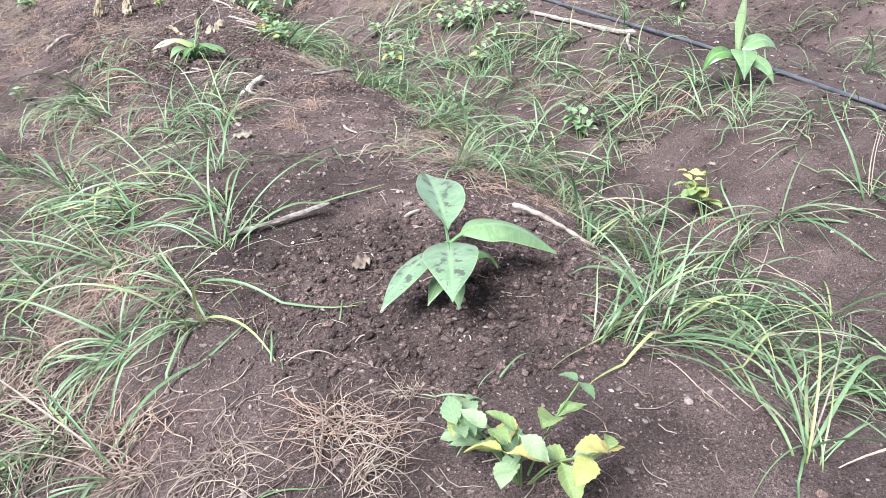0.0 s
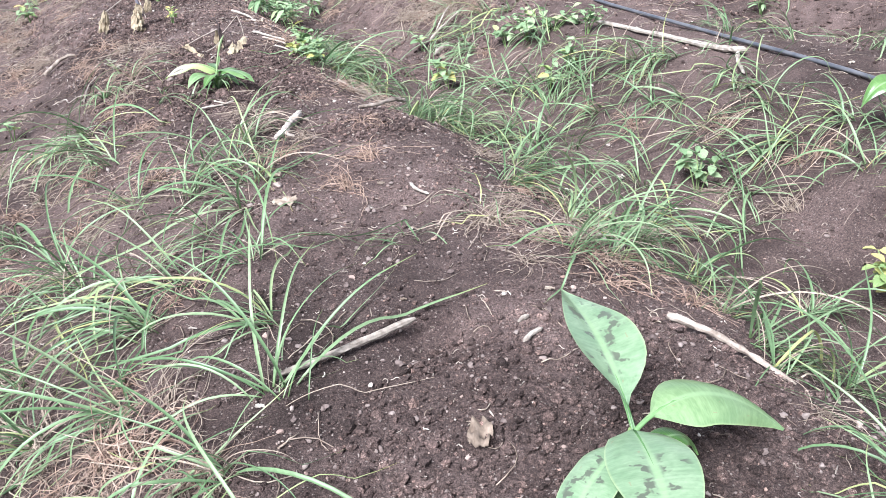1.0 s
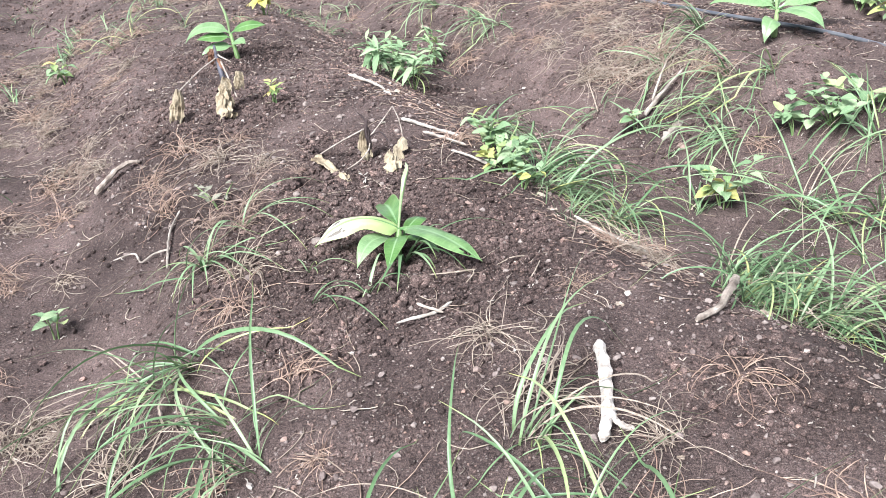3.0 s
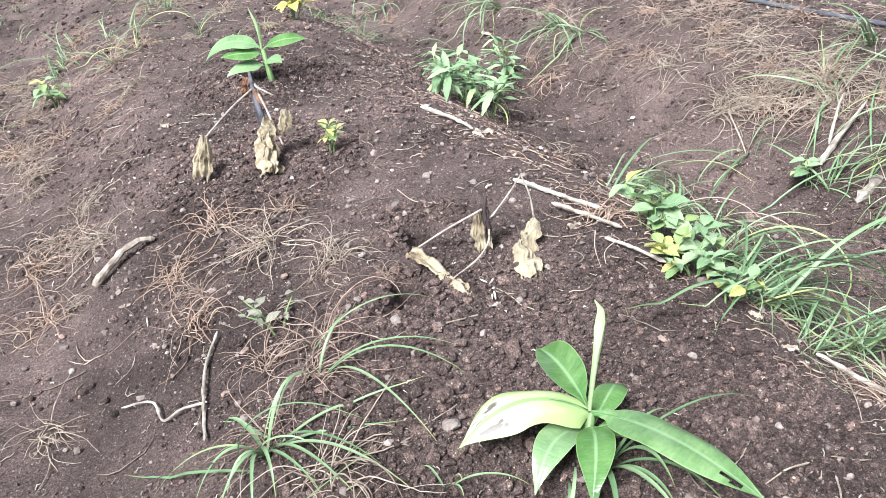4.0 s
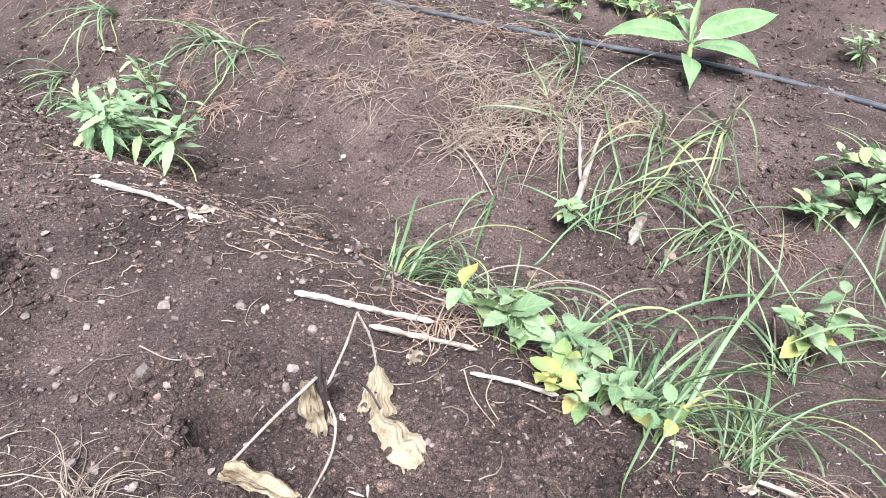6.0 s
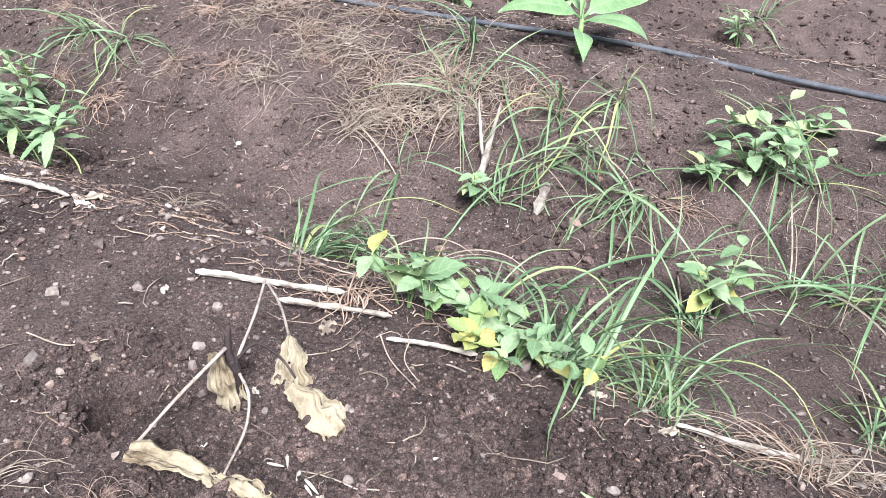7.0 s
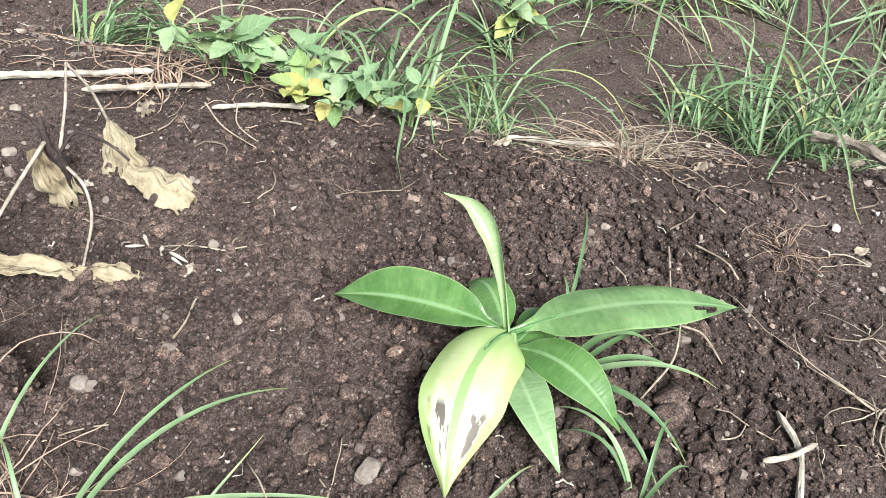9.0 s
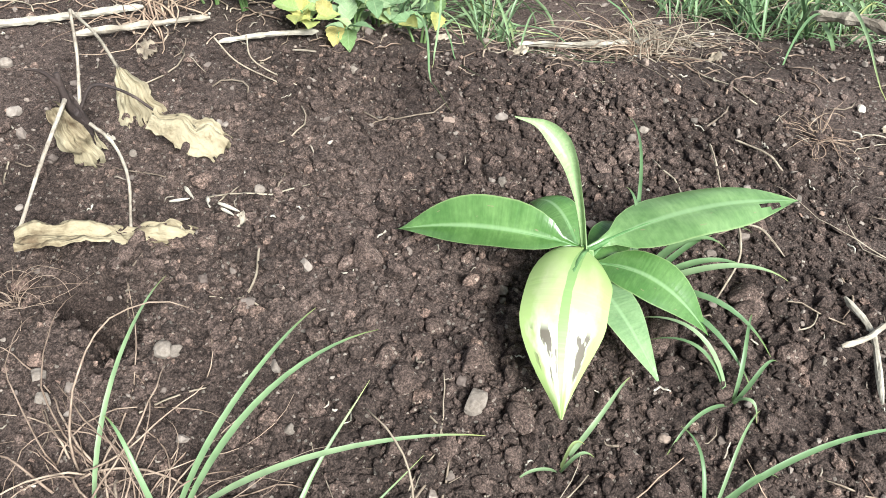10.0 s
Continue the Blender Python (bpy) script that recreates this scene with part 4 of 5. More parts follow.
rng = random.Random(51)
DOWN = math.degrees(math.atan2(ACROSS[1], ACROSS[0]))
# on the bed's top and its left slope
BED_TUFTS = ((1.63, -0.12), (1.32, -0.32), (1.13, -0.22), (1.26, -0.16), (1.76, -0.8), (0.86, -0.27), (0.8, -0.49), (0.87, -0.4),
             (1.25, -0.63), (0.61, -0.3), (0.76, -0.48), (0.41, -0.34), (0.28, -0.6), (0.19, -0.45), (0.67, -0.71), (1.07, -0.65),
             (1.61, -0.75), (1.17, -0.61), (0.2, -0.59), (0.06, -0.72), (0.01, -0.79), (2.19, -0.56), (0.29, -0.44), (0.84, -0.72), (1.45, -0.45), (1.0, -0.5), (1.02, -0.32), (0.55, -0.55), (-0.1, -0.65), (0.45, -0.75))
# along the bed's right shoulder, hanging over into the furrow
SHOULDER_TUFTS = ((2.02, 0.62), (1.88, 0.54), (1.84, 0.6), (1.78, 0.56), (1.74, 0.62), (1.93, 0.6), (1.81, 0.68), (2.35, 0.55), (0.74, 0.5), (0.85, 0.71), (0.59, 0.65),
                  (0.78, 0.44), (0.58, 0.4), (0.61, 0.33), (0.8, 0.65), (0.38, 0.78), (0.14, 0.59), (0.17, 0.46), (-0.26, 0.17), (-0.16, 0.41), (-0.14, 0.63), (2.5, 0.49), (2.62, 0.5),
                  (2.47, 0.40), (2.33, 0.42), (2.98, 0.5), (1.71, 0.78), (1.08, 0.45), (0.25, 0.5), (0.4, 0.55), (-0.04, 0.5), (-0.3, 0.3), (1.3, 0.6))
FURROW_TUFTS = ((2.07, 1.12), (1.8, 1.19), (2.21, 1.03), (1.5, 0.93), (2.82, 1.15), (2.85, 1.02), (3.1, 1.01), (2.1, 1.05), (1.84, 0.88),
                (0.89, 1.14), (0.74, 0.95), (-0.04, 0.69), (-0.25, 0.3), (0.13, 0.89), (0.85, 1.05), (0.53, 1.26), (-0.24, 0.83), (-0.66, 0.25), (-0.4, 0.72),
                (2.44, 1.0), (2.34, 0.8), (1.83, 1.07), (0.12, 1.02), (-0.03, 1.17), (1.3, 0.85), (1.62, 0.86), (1.45, 0.78), (1.1, 0.9), (-0.4, 0.5))
FAR_BED_TUFTS = ((2.82, 1.32), (1.88, 1.37), (3.06, 1.25), (1.6, 1.4), (1.74, 1.35), (1.94, 1.29), (2.23, 1.28), (2.62, 1.11), (1.62, 1.11), (1.63, 1.69), (1.16, 1.15), (0.89, 1.24),
                 (0.83, 1.35), (0.69, 1.39), (1.62, 1.33), (2.71, 1.21), (2.55, 1.12), (2.33, 1.36), (2.7, 1.39), (0.35, 1.36), (0.63, 1.92), (4.72, 1.16), (4.1, 1.15), (4.66, 0.89),
                 (4.48, 0.83), (4.24, 1.15), (1.86, 2.93), (1.69, 3.04), (2.64, 2.85), (1.33, 2.9), (1.35, 1.25), (1.2, 1.38), (1.45, 1.2), (1.05, 1.3), (1.9, 1.2), (3.14, 1.48))
for s, u in BED_TUFTS:
    sedge_tuft(s, u, rng.uniform(0.30, 0.42), rng, rng.randint(19, 28), DOWN + 180 if u < -0.38 else None, 0.22)
for s, u, size, n in ((2.19, -0.50, 0.46, 28), (1.98, -0.48, 0.44, 26), (1.86, -0.46, 0.36, 18)):
    sedge_tuft(s, u, size, rng, n, DOWN + 195, 0.1)
for s, u in SHOULDER_TUFTS:
    sedge_tuft(s, u, rng.uniform(0.27, 0.38), rng, rng.randint(24, 34), DOWN - 15)
for s, u, size, n in ((-0.35, 0.42, 0.34, 26), (-0.48, 0.52, 0.36, 26), (-0.55, 0.36, 0.32, 22), (-0.2, 0.52, 0.36, 26), (-0.30, 0.2, 0.3, 18), (1.94, 0.53, 0.3, 26), (1.85, 0.52, 0.3, 24), (1.84, 0.44, 0.22, 12), (2.44, 0.43, 0.44, 16), (3.0, 0.56, 0.30, 24), (2.9, 0.60, 0.30, 22), (2.84, 0.66, 0.32, 18), (3.12, 0.62, 0.25, 14), (3.9, 0.56, 0.30, 14), (4.1, 0.72, 0.32, 14), (2.50, -0.43, 0.28, 9), (1.50, -0.24, 0.36, 18), (1.05, 0.42, 0.28, 16), (0.95, 0.52, 0.28, 16), (1.40, -0.16, 0.38, 15)):
    sedge_tuft(s, u, size, rng, n, DOWN - 30 if u > 0 else DOWN + 180 if u < -0.4 else None)
for s, u in FURROW_TUFTS:
    sedge_tuft(s, u, rng.uniform(0.30, 0.42), rng, rng.randint(16, 23) if s < 2.3 else rng.randint(11, 16))
for s, u in FAR_BED_TUFTS:
    sedge_tuft(s, u, rng.uniform(0.27, 0.38), rng, rng.randint(17, 25), DOWN + 180 if u < 1.5 else None)
# small seedlings of the same sedge
for s, u, size, n in ((-0.04, -0.36, 0.13, 7), (0.8, 0.04, 0.14, 6), (0.84, 0.06, 0.16, 7), (0.88, 0.25, 0.2, 9), (0.78, 0.26, 0.2, 8), (2.3, 0.36, 0.14, 7), (1.66, 1.05, 0.09, 6), (2.02, 0.69, 0.2, 14), (2.06, 0.63, 0.18, 14),
                      (1.98, 0.66, 0.18, 12), (3.2, 1.45, 0.12, 5), (2.62, 1.22, 0.15, 6), (-0.35, -0.5, 0.14, 6), (-0.32, -0.08, 0.2, 5), (3.09, 0.78, 0.16, 7), (3.16, 0.6, 0.09, 4), (2.86, 1.09, 0.15, 6), (0.0, -0.24, 0.13, 4), (2.9, 0.55, 0.2, 8)):
    sedge_tuft(s, u, size, rng, n)


def low_sedge(s, u, tips, label):
    """A few single blades from one root; tips: S, U, height of the tip over the soil, rise of the arch, half width."""
    x, y = spot(s, u)
    tuft = base("sedge_tuft", x, y, ground_z(x, y, True) - 0.002, label, "grass tuft", "sedge tufts on the beds")
    o = tuft.matrix_world.translation
    for ts, tu, up, rise, half in tips:
        ex, ey = spot(ts, tu)
        end = Vector((ex, ey, ground_z(ex, ey) + up)) - o
        line = [Vector((0, 0, -0.004)), end * 0.3 + Vector((0, 0, rise * 1.2)), end * 0.7 + Vector((0, 0, rise)), end]
        side = end.cross(Vector((0, 0, 1))).normalized()
        rows = []
        for i in range(15):
            v = i / 14
            w = 0.68 * half * min(1, 0.6 + 1.6 * v) * (1 - v ** 2) + 0.0003
            p = bezier(line, v) + side * (0.004 * math.sin(4 * v + 40 * ts))
            rows.append([p - side * w + Vector((0, 0, 0.45 * w)), p, p + side * w + Vector((0, 0, 0.45 * w))])
        sh = Shape()
        sh.sheet(rows)
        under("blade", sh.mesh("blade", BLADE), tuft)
    return tuft


low_sedge(2.12, -0.17, ((2.09, -0.09, 0.02, 0.03, 0.0026), (2.075, -0.14, 0.02, 0.025, 0.0028), (2.18, -0.225, 0.008, 0.02, 0.0026), (2.20, -0.10, 0.02, 0.05, 0.0034), (2.19, -0.12, 0.015, 0.04, 0.003), (2.10, -0.19, 0.008, 0.02, 0.003)), "small green sedge seedling beside the banana plant")
low_sedge(2.27, -0.24, ((2.205, -0.165, 0.02, 0.03, 0.0030), (2.305, -0.265, 0.004, 0.022, 0.0024), (2.24, -0.235, 0.006, 0.014, 0.0028), (2.25, -0.23, 0.02, 0.015, 0.0024)), "small bright green sedge seedling on loose soil")
low_sedge(2.20, -0.06, ((2.185, 0.16, 0.035, 0.06, 0.0026), (2.11, -0.03, 0.04, 0.05, 0.0066), (2.055, -0.06, 0.03, 0.045, 0.0058), (2.07, 0.01, 0.02, 0.05, 0.0044), (2.20, 0.03, 0.06, 0.04, 0.0034), (2.09, -0.045, 0.03, 0.03, 0.0064), (2.08, -0.13, 0.012, 0.05, 0.0062), (2.10, -0.16, 0.01, 0.04, 0.0058)), "green sedge growing at the banana plant's foot")
low_sedge(2.15, -0.27, ((1.97, -0.185, 0.02, 0.04, 0.0036), (2.10, -0.185, 0.02, 0.03, 0.0018), (2.17, -0.205, 0.02, 0.02, 0.0024), (2.09, -0.24, 0.01, 0.03, 0.003)), "thin green sedge seedling with a long blade")
low_sedge(2.57, -0.31, ((2.485, -0.125, 0.02, 0.05, 0.0040), (2.43, -0.135, 0.012, 0.06, 0.0044), (2.33, -0.225, 0.01, 0.07, 0.0040), (2.50, -0.42, 0.02, 0.06, 0.004), (2.52, -0.40, 0.02, 0.05, 0.004), (2.63, -0.25, 0.05, 0.03, 0.003)), "long green sedge blades among dead grass")
low_sedge(2.63, -0.31, ((2.63, -0.095, 0.012, 0.06, 0.0030),), "single long green sedge blade among dead grass")
low_sedge(2.50, -0.42, ((2.28, -0.28, 0.01, 0.05, 0.0048), (2.32, -0.34, 0.01, 0.05, 0.0046), (2.36, -0.38, 0.01, 0.04, 0.0044), (2.49, -0.53, 0.01, 0.06, 0.005), (2.57, -0.58, 0.01, 0.06, 0.0032), (2.57, -0.46, 0.035, 0.05, 0.0055), (2.40, -0.43, 0.01, 0.05, 0.0048),
                        (2.44, -0.50, 0.01, 0.05, 0.0044), (2.47, -0.48, 0.01, 0.04, 0.004), (2.38, -0.47, 0.01, 0.05, 0.0044), (2.55, -0.33, 0.03, 0.06, 0.0046), (2.34, -0.30, 0.01, 0.06, 0.004)), "drooping green sedge tuft over dead grass on the bed's slope")
# the rough growth further off
for s0, s1, u0, u1, n in ((-1.0, 1.8, 1.7, 3.4, 32), (-1.2, 0.4, 0.9, 1.5, 10), (0.2, 1.6, 1.1, 1.9, 12), (4.2, 6.5, 0.6, 3.5, 14), (-0.9, 1.6, -1.3, -0.85, 12), (4.6, 7.5, -1.6, 0.2, 16), (4.5, 5.8, -1.2, 0.1, 10), (4.7, 6.2, -0.1, 1.2, 10), (2.0, 4.5, 1.9, 3.6, 8), (1.6, 4.5, -1.6, -0.95, 6)):
    for i in range(n):
        sedge_tuft(rng.uniform(s0, s1), rng.uniform(u0, u1), rng.uniform(0.2, 0.31), rng, rng.randint(9, 14))


# ---- dry grass ----
def straw_clump(seed, material, reach, strands, stout=1.0):
    """A flattened dead mat: many thin hooked stems, as one mesh."""
    rng = random.Random(seed)
    sh = Shape()
    for _ in range(strands):
        az, el, size = rng.uniform(0, 2 * math.pi), radians(rng.uniform(10, 60)), reach * rng.uniform(0.3, 1.0)
        p = Vector((rng.gauss(0, 0.035), rng.gauss(0, 0.035), 0.0))
        pts, n = [p.copy()], 8
        bend, swing = rng.uniform(0.1, 0.4), rng.uniform(-0.4, 0.4)
        for i in range(n):
            p = p + Vector((math.cos(el) * math.cos(az), math.cos(el) * math.sin(az), math.sin(el))) * (size / n)
            p.z = max(p.z, 0.0025)
            el, az = el - bend + rng.uniform(-0.3, 0.3), az + swing + rng.uniform(-0.5, 0.5)
            pts.append(p.copy())
        r = stout * rng.uniform(0.0006, 0.0014)
        sh.tube(pts, [r * (1.2 - 0.7 * i / n) for i in range(n + 1)], 3)
    return sh.mesh("dry_grass_tuft", material)


def wisp_mesh(seed, material, strands, least, most, high=75):
    """A sparse dead tuft: thin strands that rise, hook over to a few sides and trail on the soil."""
    rng = random.Random(seed)
    sh = Shape()
    ways = [rng.uniform(0, 2 * math.pi) for _ in range(3)]
    for _ in range(strands):
        az, el, size = rng.choice(ways) + rng.gauss(0, 0.55), radians(rng.uniform(15, high)), rng.uniform(least, most)
        p = Vector((rng.gauss(0, 0.016), rng.gauss(0, 0.016), 0.0))
        pts, n = [p.copy()], 13
        swing, lift = rng.uniform(-0.2, 0.2), rng.uniform(0.1, 0.26)
        for i in range(n):
            p = p + Vector((math.cos(el) * math.cos(az), math.cos(el) * math.sin(az), math.sin(el))) * (size / n)
            if p.z < 0.004:
                p.z, el = 0.004, rng.uniform(0.0, 0.4)
            el, az = el - lift + rng.uniform(-0.14, 0.14), az + swing + rng.uniform(-0.22, 0.22)
            pts.append(p.copy())
        r = rng.uniform(0.0006, 0.0014)
        sh.tube(pts, [r * (1.1 - 0.7 * i / n) for i in range(n + 1)], 4)
    return sh.mesh("dry_grass_tuft", material)


PALE_CLUMPS = [wisp_mesh(800 + i, STRAW, 34, 0.05, 0.16) for i in range(8)]
RUST_CLUMPS = [wisp_mesh(820 + i, RUST_STRAW, 30, 0.05, 0.15, 85) for i in range(8)]


MATS = [straw_clump(880 + i, (STRAW, PINK_STRAW, RUST_STRAW)[i % 3], 0.17, 90, 0.9) for i in range(6)]
PALE_STEMS = [wisp_mesh(840 + i, STRAW, 1, 0.1, 0.2) for i in range(10)]
RUST_STEMS = [wisp_mesh(860 + i, RUST_STRAW, 1, 0.1, 0.18) for i in range(10)]


STRANDS = [wisp_mesh(890 + i, PINK_STRAW, 1, 0.12, 0.22) for i in range(8)]


def wispy_tuft(s, u, size, turn):
    x, y = spot(s, u)
    ob = new("dry_grass_tuft", wisp_mesh(round(1000 * s), PINK_STRAW, 20, 0.08, 0.22))
    ob.matrix_world = Matrix.Translation((x, y, ground_z(x, y, True))) @ ground_tilt(x, y) @ pose(0, 0, 0, 0, 0, turn) @ Matrix.Scale(size, 4)
    for k in range(8):
        under("dry_stem", STRANDS[k % len(STRANDS)], ob, pose(0, 0, 0, 0, 0, 47 * k + turn))
    return tagged(ob, "sparse dead tuft of long curling pinkish-tan strands", "dry grass", "dry grass tufts")


def dry_tuft(s, u, size, rng, rusty, stems=0):
    x, y = spot(s, u)
    ob = new("dry_grass_tuft", rng.choice(RUST_CLUMPS if rusty else PALE_CLUMPS))
    for i in range(stems):
        under("dry_stem", rng.choice(RUST_STEMS if rusty else PALE_STEMS), ob, pose(0, 0, 0, 0, 0, rng.uniform(0, 360)))
    ob.matrix_world = Matrix.Translation((x, y, ground_z(x, y, True))) @ ground_tilt(x, y) @ pose(0, 0, 0, 0, 0, rng.uniform(0, 360)) @ Matrix.Diagonal((size, size, size * rng.uniform(0.6, 1) if size < 1.35 else size * 0.5, 1))
    return tagged(ob, "dead tangled reddish-brown grass tuft on bare soil" if rusty else "dead tangled straw-coloured grass tuft on bare soil", "dry grass", "dry grass tufts")


rng = random.Random(61)
DRY_NEAR = ((-0.27, -0.33), (0.02, 0.39), (0.3, -0.8), (0.46, -0.59), (0.65, 0.37), (0.7, 1.06), (0.81, 0.23), (1.11, 0.02), (1.27, 0.14), (1.39, -0.07), (1.42, 1.11), (1.52, 0.05),
            (1.53, -0.37), (1.59, 0.24), (1.71, -0.05), (1.79, -0.74), (1.89, -0.04), (1.99, -0.35), (1.96, 0.185), (2.15, 0.48), (2.14, 0.38), (2.23, -0.84), (2.48, 1.13), (2.9, -0.45))
DRY_FAR = ((2.75, 0.32), (2.88, -0.19), (2.89, 1.27), (3.04, -0.27), (3.08, -0.46), (3.13, 1.27), (3.17, -0.2), (3.21, -0.34), (3.22, -0.71), (3.26, 1.07), (3.29, 1.26),
           (3.41, 0.63), (3.43, -0.57), (3.47, -0.72), (3.58, 1.33), (3.63, -0.61), (3.9, 1.32), (4.02, 0.97), (4.12, -0.74), (4.21, 1.0), (4.42, -0.8), (4.93, -0.68), (4.96, -0.29), (5.29, -0.51), (5.46, 0.93))
for s, u in DRY_NEAR + DRY_FAR:
    dry_tuft(s, u, rng.uniform(0.8, 1.3) * {1.96: 0.45}.get(s, 1), rng, rng.random() < 0.55 or s == -0.27, 7)
for s, u, size in ((3.12, 1.18, 1.1), (3.2, 1.12, 1.0), (3.02, 1.22, 1.1), (3.10, 1.28, 1.2), (3.25, 1.2, 1.0), (2.95, 1.3, 1.0), (3.35, 1.3, 1.1), (2.13, 0.40, 1.1), (2.08, 0.46, 1.0), (0.28, -0.82, 1.7), (0.15, -0.72, 1.5)):
    dry_tuft(s, u, size, rng, False, 10)
for s0, s1, u0, u1, n in ((3.0, 3.7, 1.0, 1.55, 14), (3.7, 5.5, 1.1, 1.7, 10), (-0.5, 0.6, -1.1, -0.6, 8), (4.6, 6.5, -1.2, 0.2, 10), (0.3, 1.0, 0.2, 0.5, 6), (2.2, 3.6, -1.1, -0.65, 8), (-0.5, 2.0, 0.6, 1.5, 12), (-0.6, 1.4, -0.85, -0.35, 22), (0.9, 2.4, -0.8, -0.3, 12), (-0.6, -0.2, -0.35, 0.0, 4), (4.3, 5.8, -1.3, -0.3, 26), (4.7, 6.2, -0.3, 1.3, 18), (2.9, 4.4, -1.2, -0.6, 16), (3.4, 5.0, 1.1, 1.7, 14)):
    for i in range(n):
        dry_tuft(rng.uniform(s0, s1), rng.uniform(u0, u1), rng.uniform(0.6, 1.15), rng, rng.random() < 0.4, 3)


def strewn_straw(seed, n, s0, s1, u0, u1, least=0.02, most=0.11, stout=1.0, material=STRAW):
    """Loose thin stems lying on the soil."""
    rng = random.Random(seed)
    sh, lines = Shape(), []
    for _ in range(n):
        x, y = spot(rng.uniform(s0, s1), rng.uniform(u0, u1))
        az, size = rng.uniform(0, 6.3), rng.uniform(least, most)
        turn = rng.uniform(-0.5, 0.5)
        for i in range(6):
            lines.append((x, y))
            x, y, az = x + math.cos(az) * size / 5, y + math.sin(az) * size / 5, az + turn + rng.uniform(-0.3, 0.3)
    zs = height(np.array([p[0] for p in lines]), np.array([p[1] for p in lines]))
    for k in range(n):
        r = stout * rng.uniform(0.0006, 0.0014)
        pts = [Vector((*lines[6 * k + i], zs[6 * k + i] + 0.002 + rng.uniform(0, 0.004))) for i in range(6)]
        sh.tube(pts, [r] * 5 + [r * 0.5], 3)
    ob = new("loose_straw", sh.mesh("loose_straw", material))
    return tagged(ob, "thin dry stems and rootlets strewn over the soil", "straw", kind="stuff")


for s, u, size in ((0.3, -0.8, 1.3), (0.15, -0.7, 1.2), (-0.05, -0.62, 1.2), (0.45, -0.6, 1.0), (0.62, -0.72, 1.1), (-0.25, -0.5, 1.0), (0.3, -0.5, 0.8), (0.9, -0.75, 1.0), (-0.3, -0.3, 0.9), (0.68, 0.3, 0.8), (0.8, 0.28, 0.8),
                   (0.55, 0.38, 0.8), (3.18, 1.15, 1.1), (3.05, 1.2, 1.1), (3.45, 1.35, 1.1), (3.75, 1.4, 1.1), (3.5, -0.62, 0.9), (4.3, -0.75, 1.0), (4.9, -0.6, 1.0), (2.2, -0.8, 1.0), (1.5, -0.8, 0.9), (0.9, 0.52, 0.8), (1.3, 0.5, 0.8), (1.1, 1.2, 0.9), (1.6, 1.25, 0.8)):
    x, y = spot(s, u)
    mat = new("dry_grass_mat", rng.choice(MATS))
    mat.matrix_world = Matrix.Translation((x, y, ground_z(x, y, True))) @ ground_tilt(x, y) @ pose(0, 0, 0, 0, 0, rng.uniform(0, 360)) @ Matrix.Diagonal((size, size, size * 0.55, 1))
    tagged(mat, "flattened mat of dead pale tangled grass", "dry grass", "dry grass mats")
    for i in range(6):
        under("dry_stem", rng.choice(PALE_STEMS), mat, pose(0, 0, 0, 0, 0, rng.uniform(0, 360)))
for s, u, size, turn in ((2.65, -0.28, 0.95, 0), (2.59, -0.31, 0.8, 120), (2.68, -0.37, 0.7, 200), (2.52, -0.40, 0.7, 60), (2.85, -0.22, 0.5, 20), (3.05, -0.30, 0.55, 70), (2.98, -0.42, 0.5, 300), (2.76, -0.13, 0.4, 150)):
    wispy_tuft(s, u, size, turn)
strewn_straw(71, 520, -0.7, 4.5, -0.7, 0.6)
strewn_straw(72, 600, 2.9, 5.6, 1.05, 1.6)
strewn_straw(74, 220, 2.8, 5.8, -1.0, -0.45)
strewn_straw(75, 160, 4.3, 6.0, -0.5, 1.0)
strewn_straw(76, 320, -0.6, 1.8, -0.9, -0.35)
strewn_straw(73, 500, -0.5, 4.5, 0.6, 1.9)
# short bits of chaff and pale fibre all over the soil
strewn_straw(77, 1500, -0.7, 4.8, -0.75, 0.6, 0.004, 0.018, 0.9, CHAFF)
strewn_straw(78, 1600, -0.7, 5.5, 0.6, 2.0, 0.005, 0.022, 1.0, CHAFF)
strewn_straw(79, 900, 0.0, 5.5, -1.5, -0.7, 0.006, 0.025, 1.1, CHAFF)
strewn_straw(80, 700, 4.5, 7.5, -1.8, 2.5, 0.01, 0.05, 1.4, PINK_STRAW)
strewn_straw(82, 120, 2.8, 3.8, 0.28, 0.6, 0.03, 0.10, 1.1, RUST_STRAW)
strewn_straw(83, 140, 1.9, 2.9, 0.24, 0.5, 0.015, 0.07, 1.1, PINK_STRAW)
strewn_straw(81, 700, 1.8, 5.5, 1.7, 3.4, 0.02, 0.09, 1.2, PINK_STRAW)


# ---- broad-leaved weeds ----
def weed_leaf_mesh(seed, slim, material):
    """A toothed leaf of length 1 towards +x."""
    rng = random.Random(seed)
    rows, n = [], 14
    bend, fold = rng.uniform(0.1, 0.45), rng.uniform(5, 30)
    for i in range(n + 1):
        v = i / n
        w = slim * (math.sin(math.pi * max(0.0, (v - 0.1) / 0.9) ** 0.8) ** 0.9 if v > 0.1 else 0.03) * (1 + 0.14 * (i % 2)) + 0.004
        row = []
        for k in range(5):
            a = k / 2 - 1
            row.append((v, a * w * math.cos(radians(fold)), 0.12 * v - bend * v * v + abs(a) * w * math.sin(radians(fold)) + 0.02 * math.sin(11 * v + 2 * a)))
        rows.append(row)
    sh = Shape()
    sh.sheet(rows)
    return sh.mesh("leaf", material)


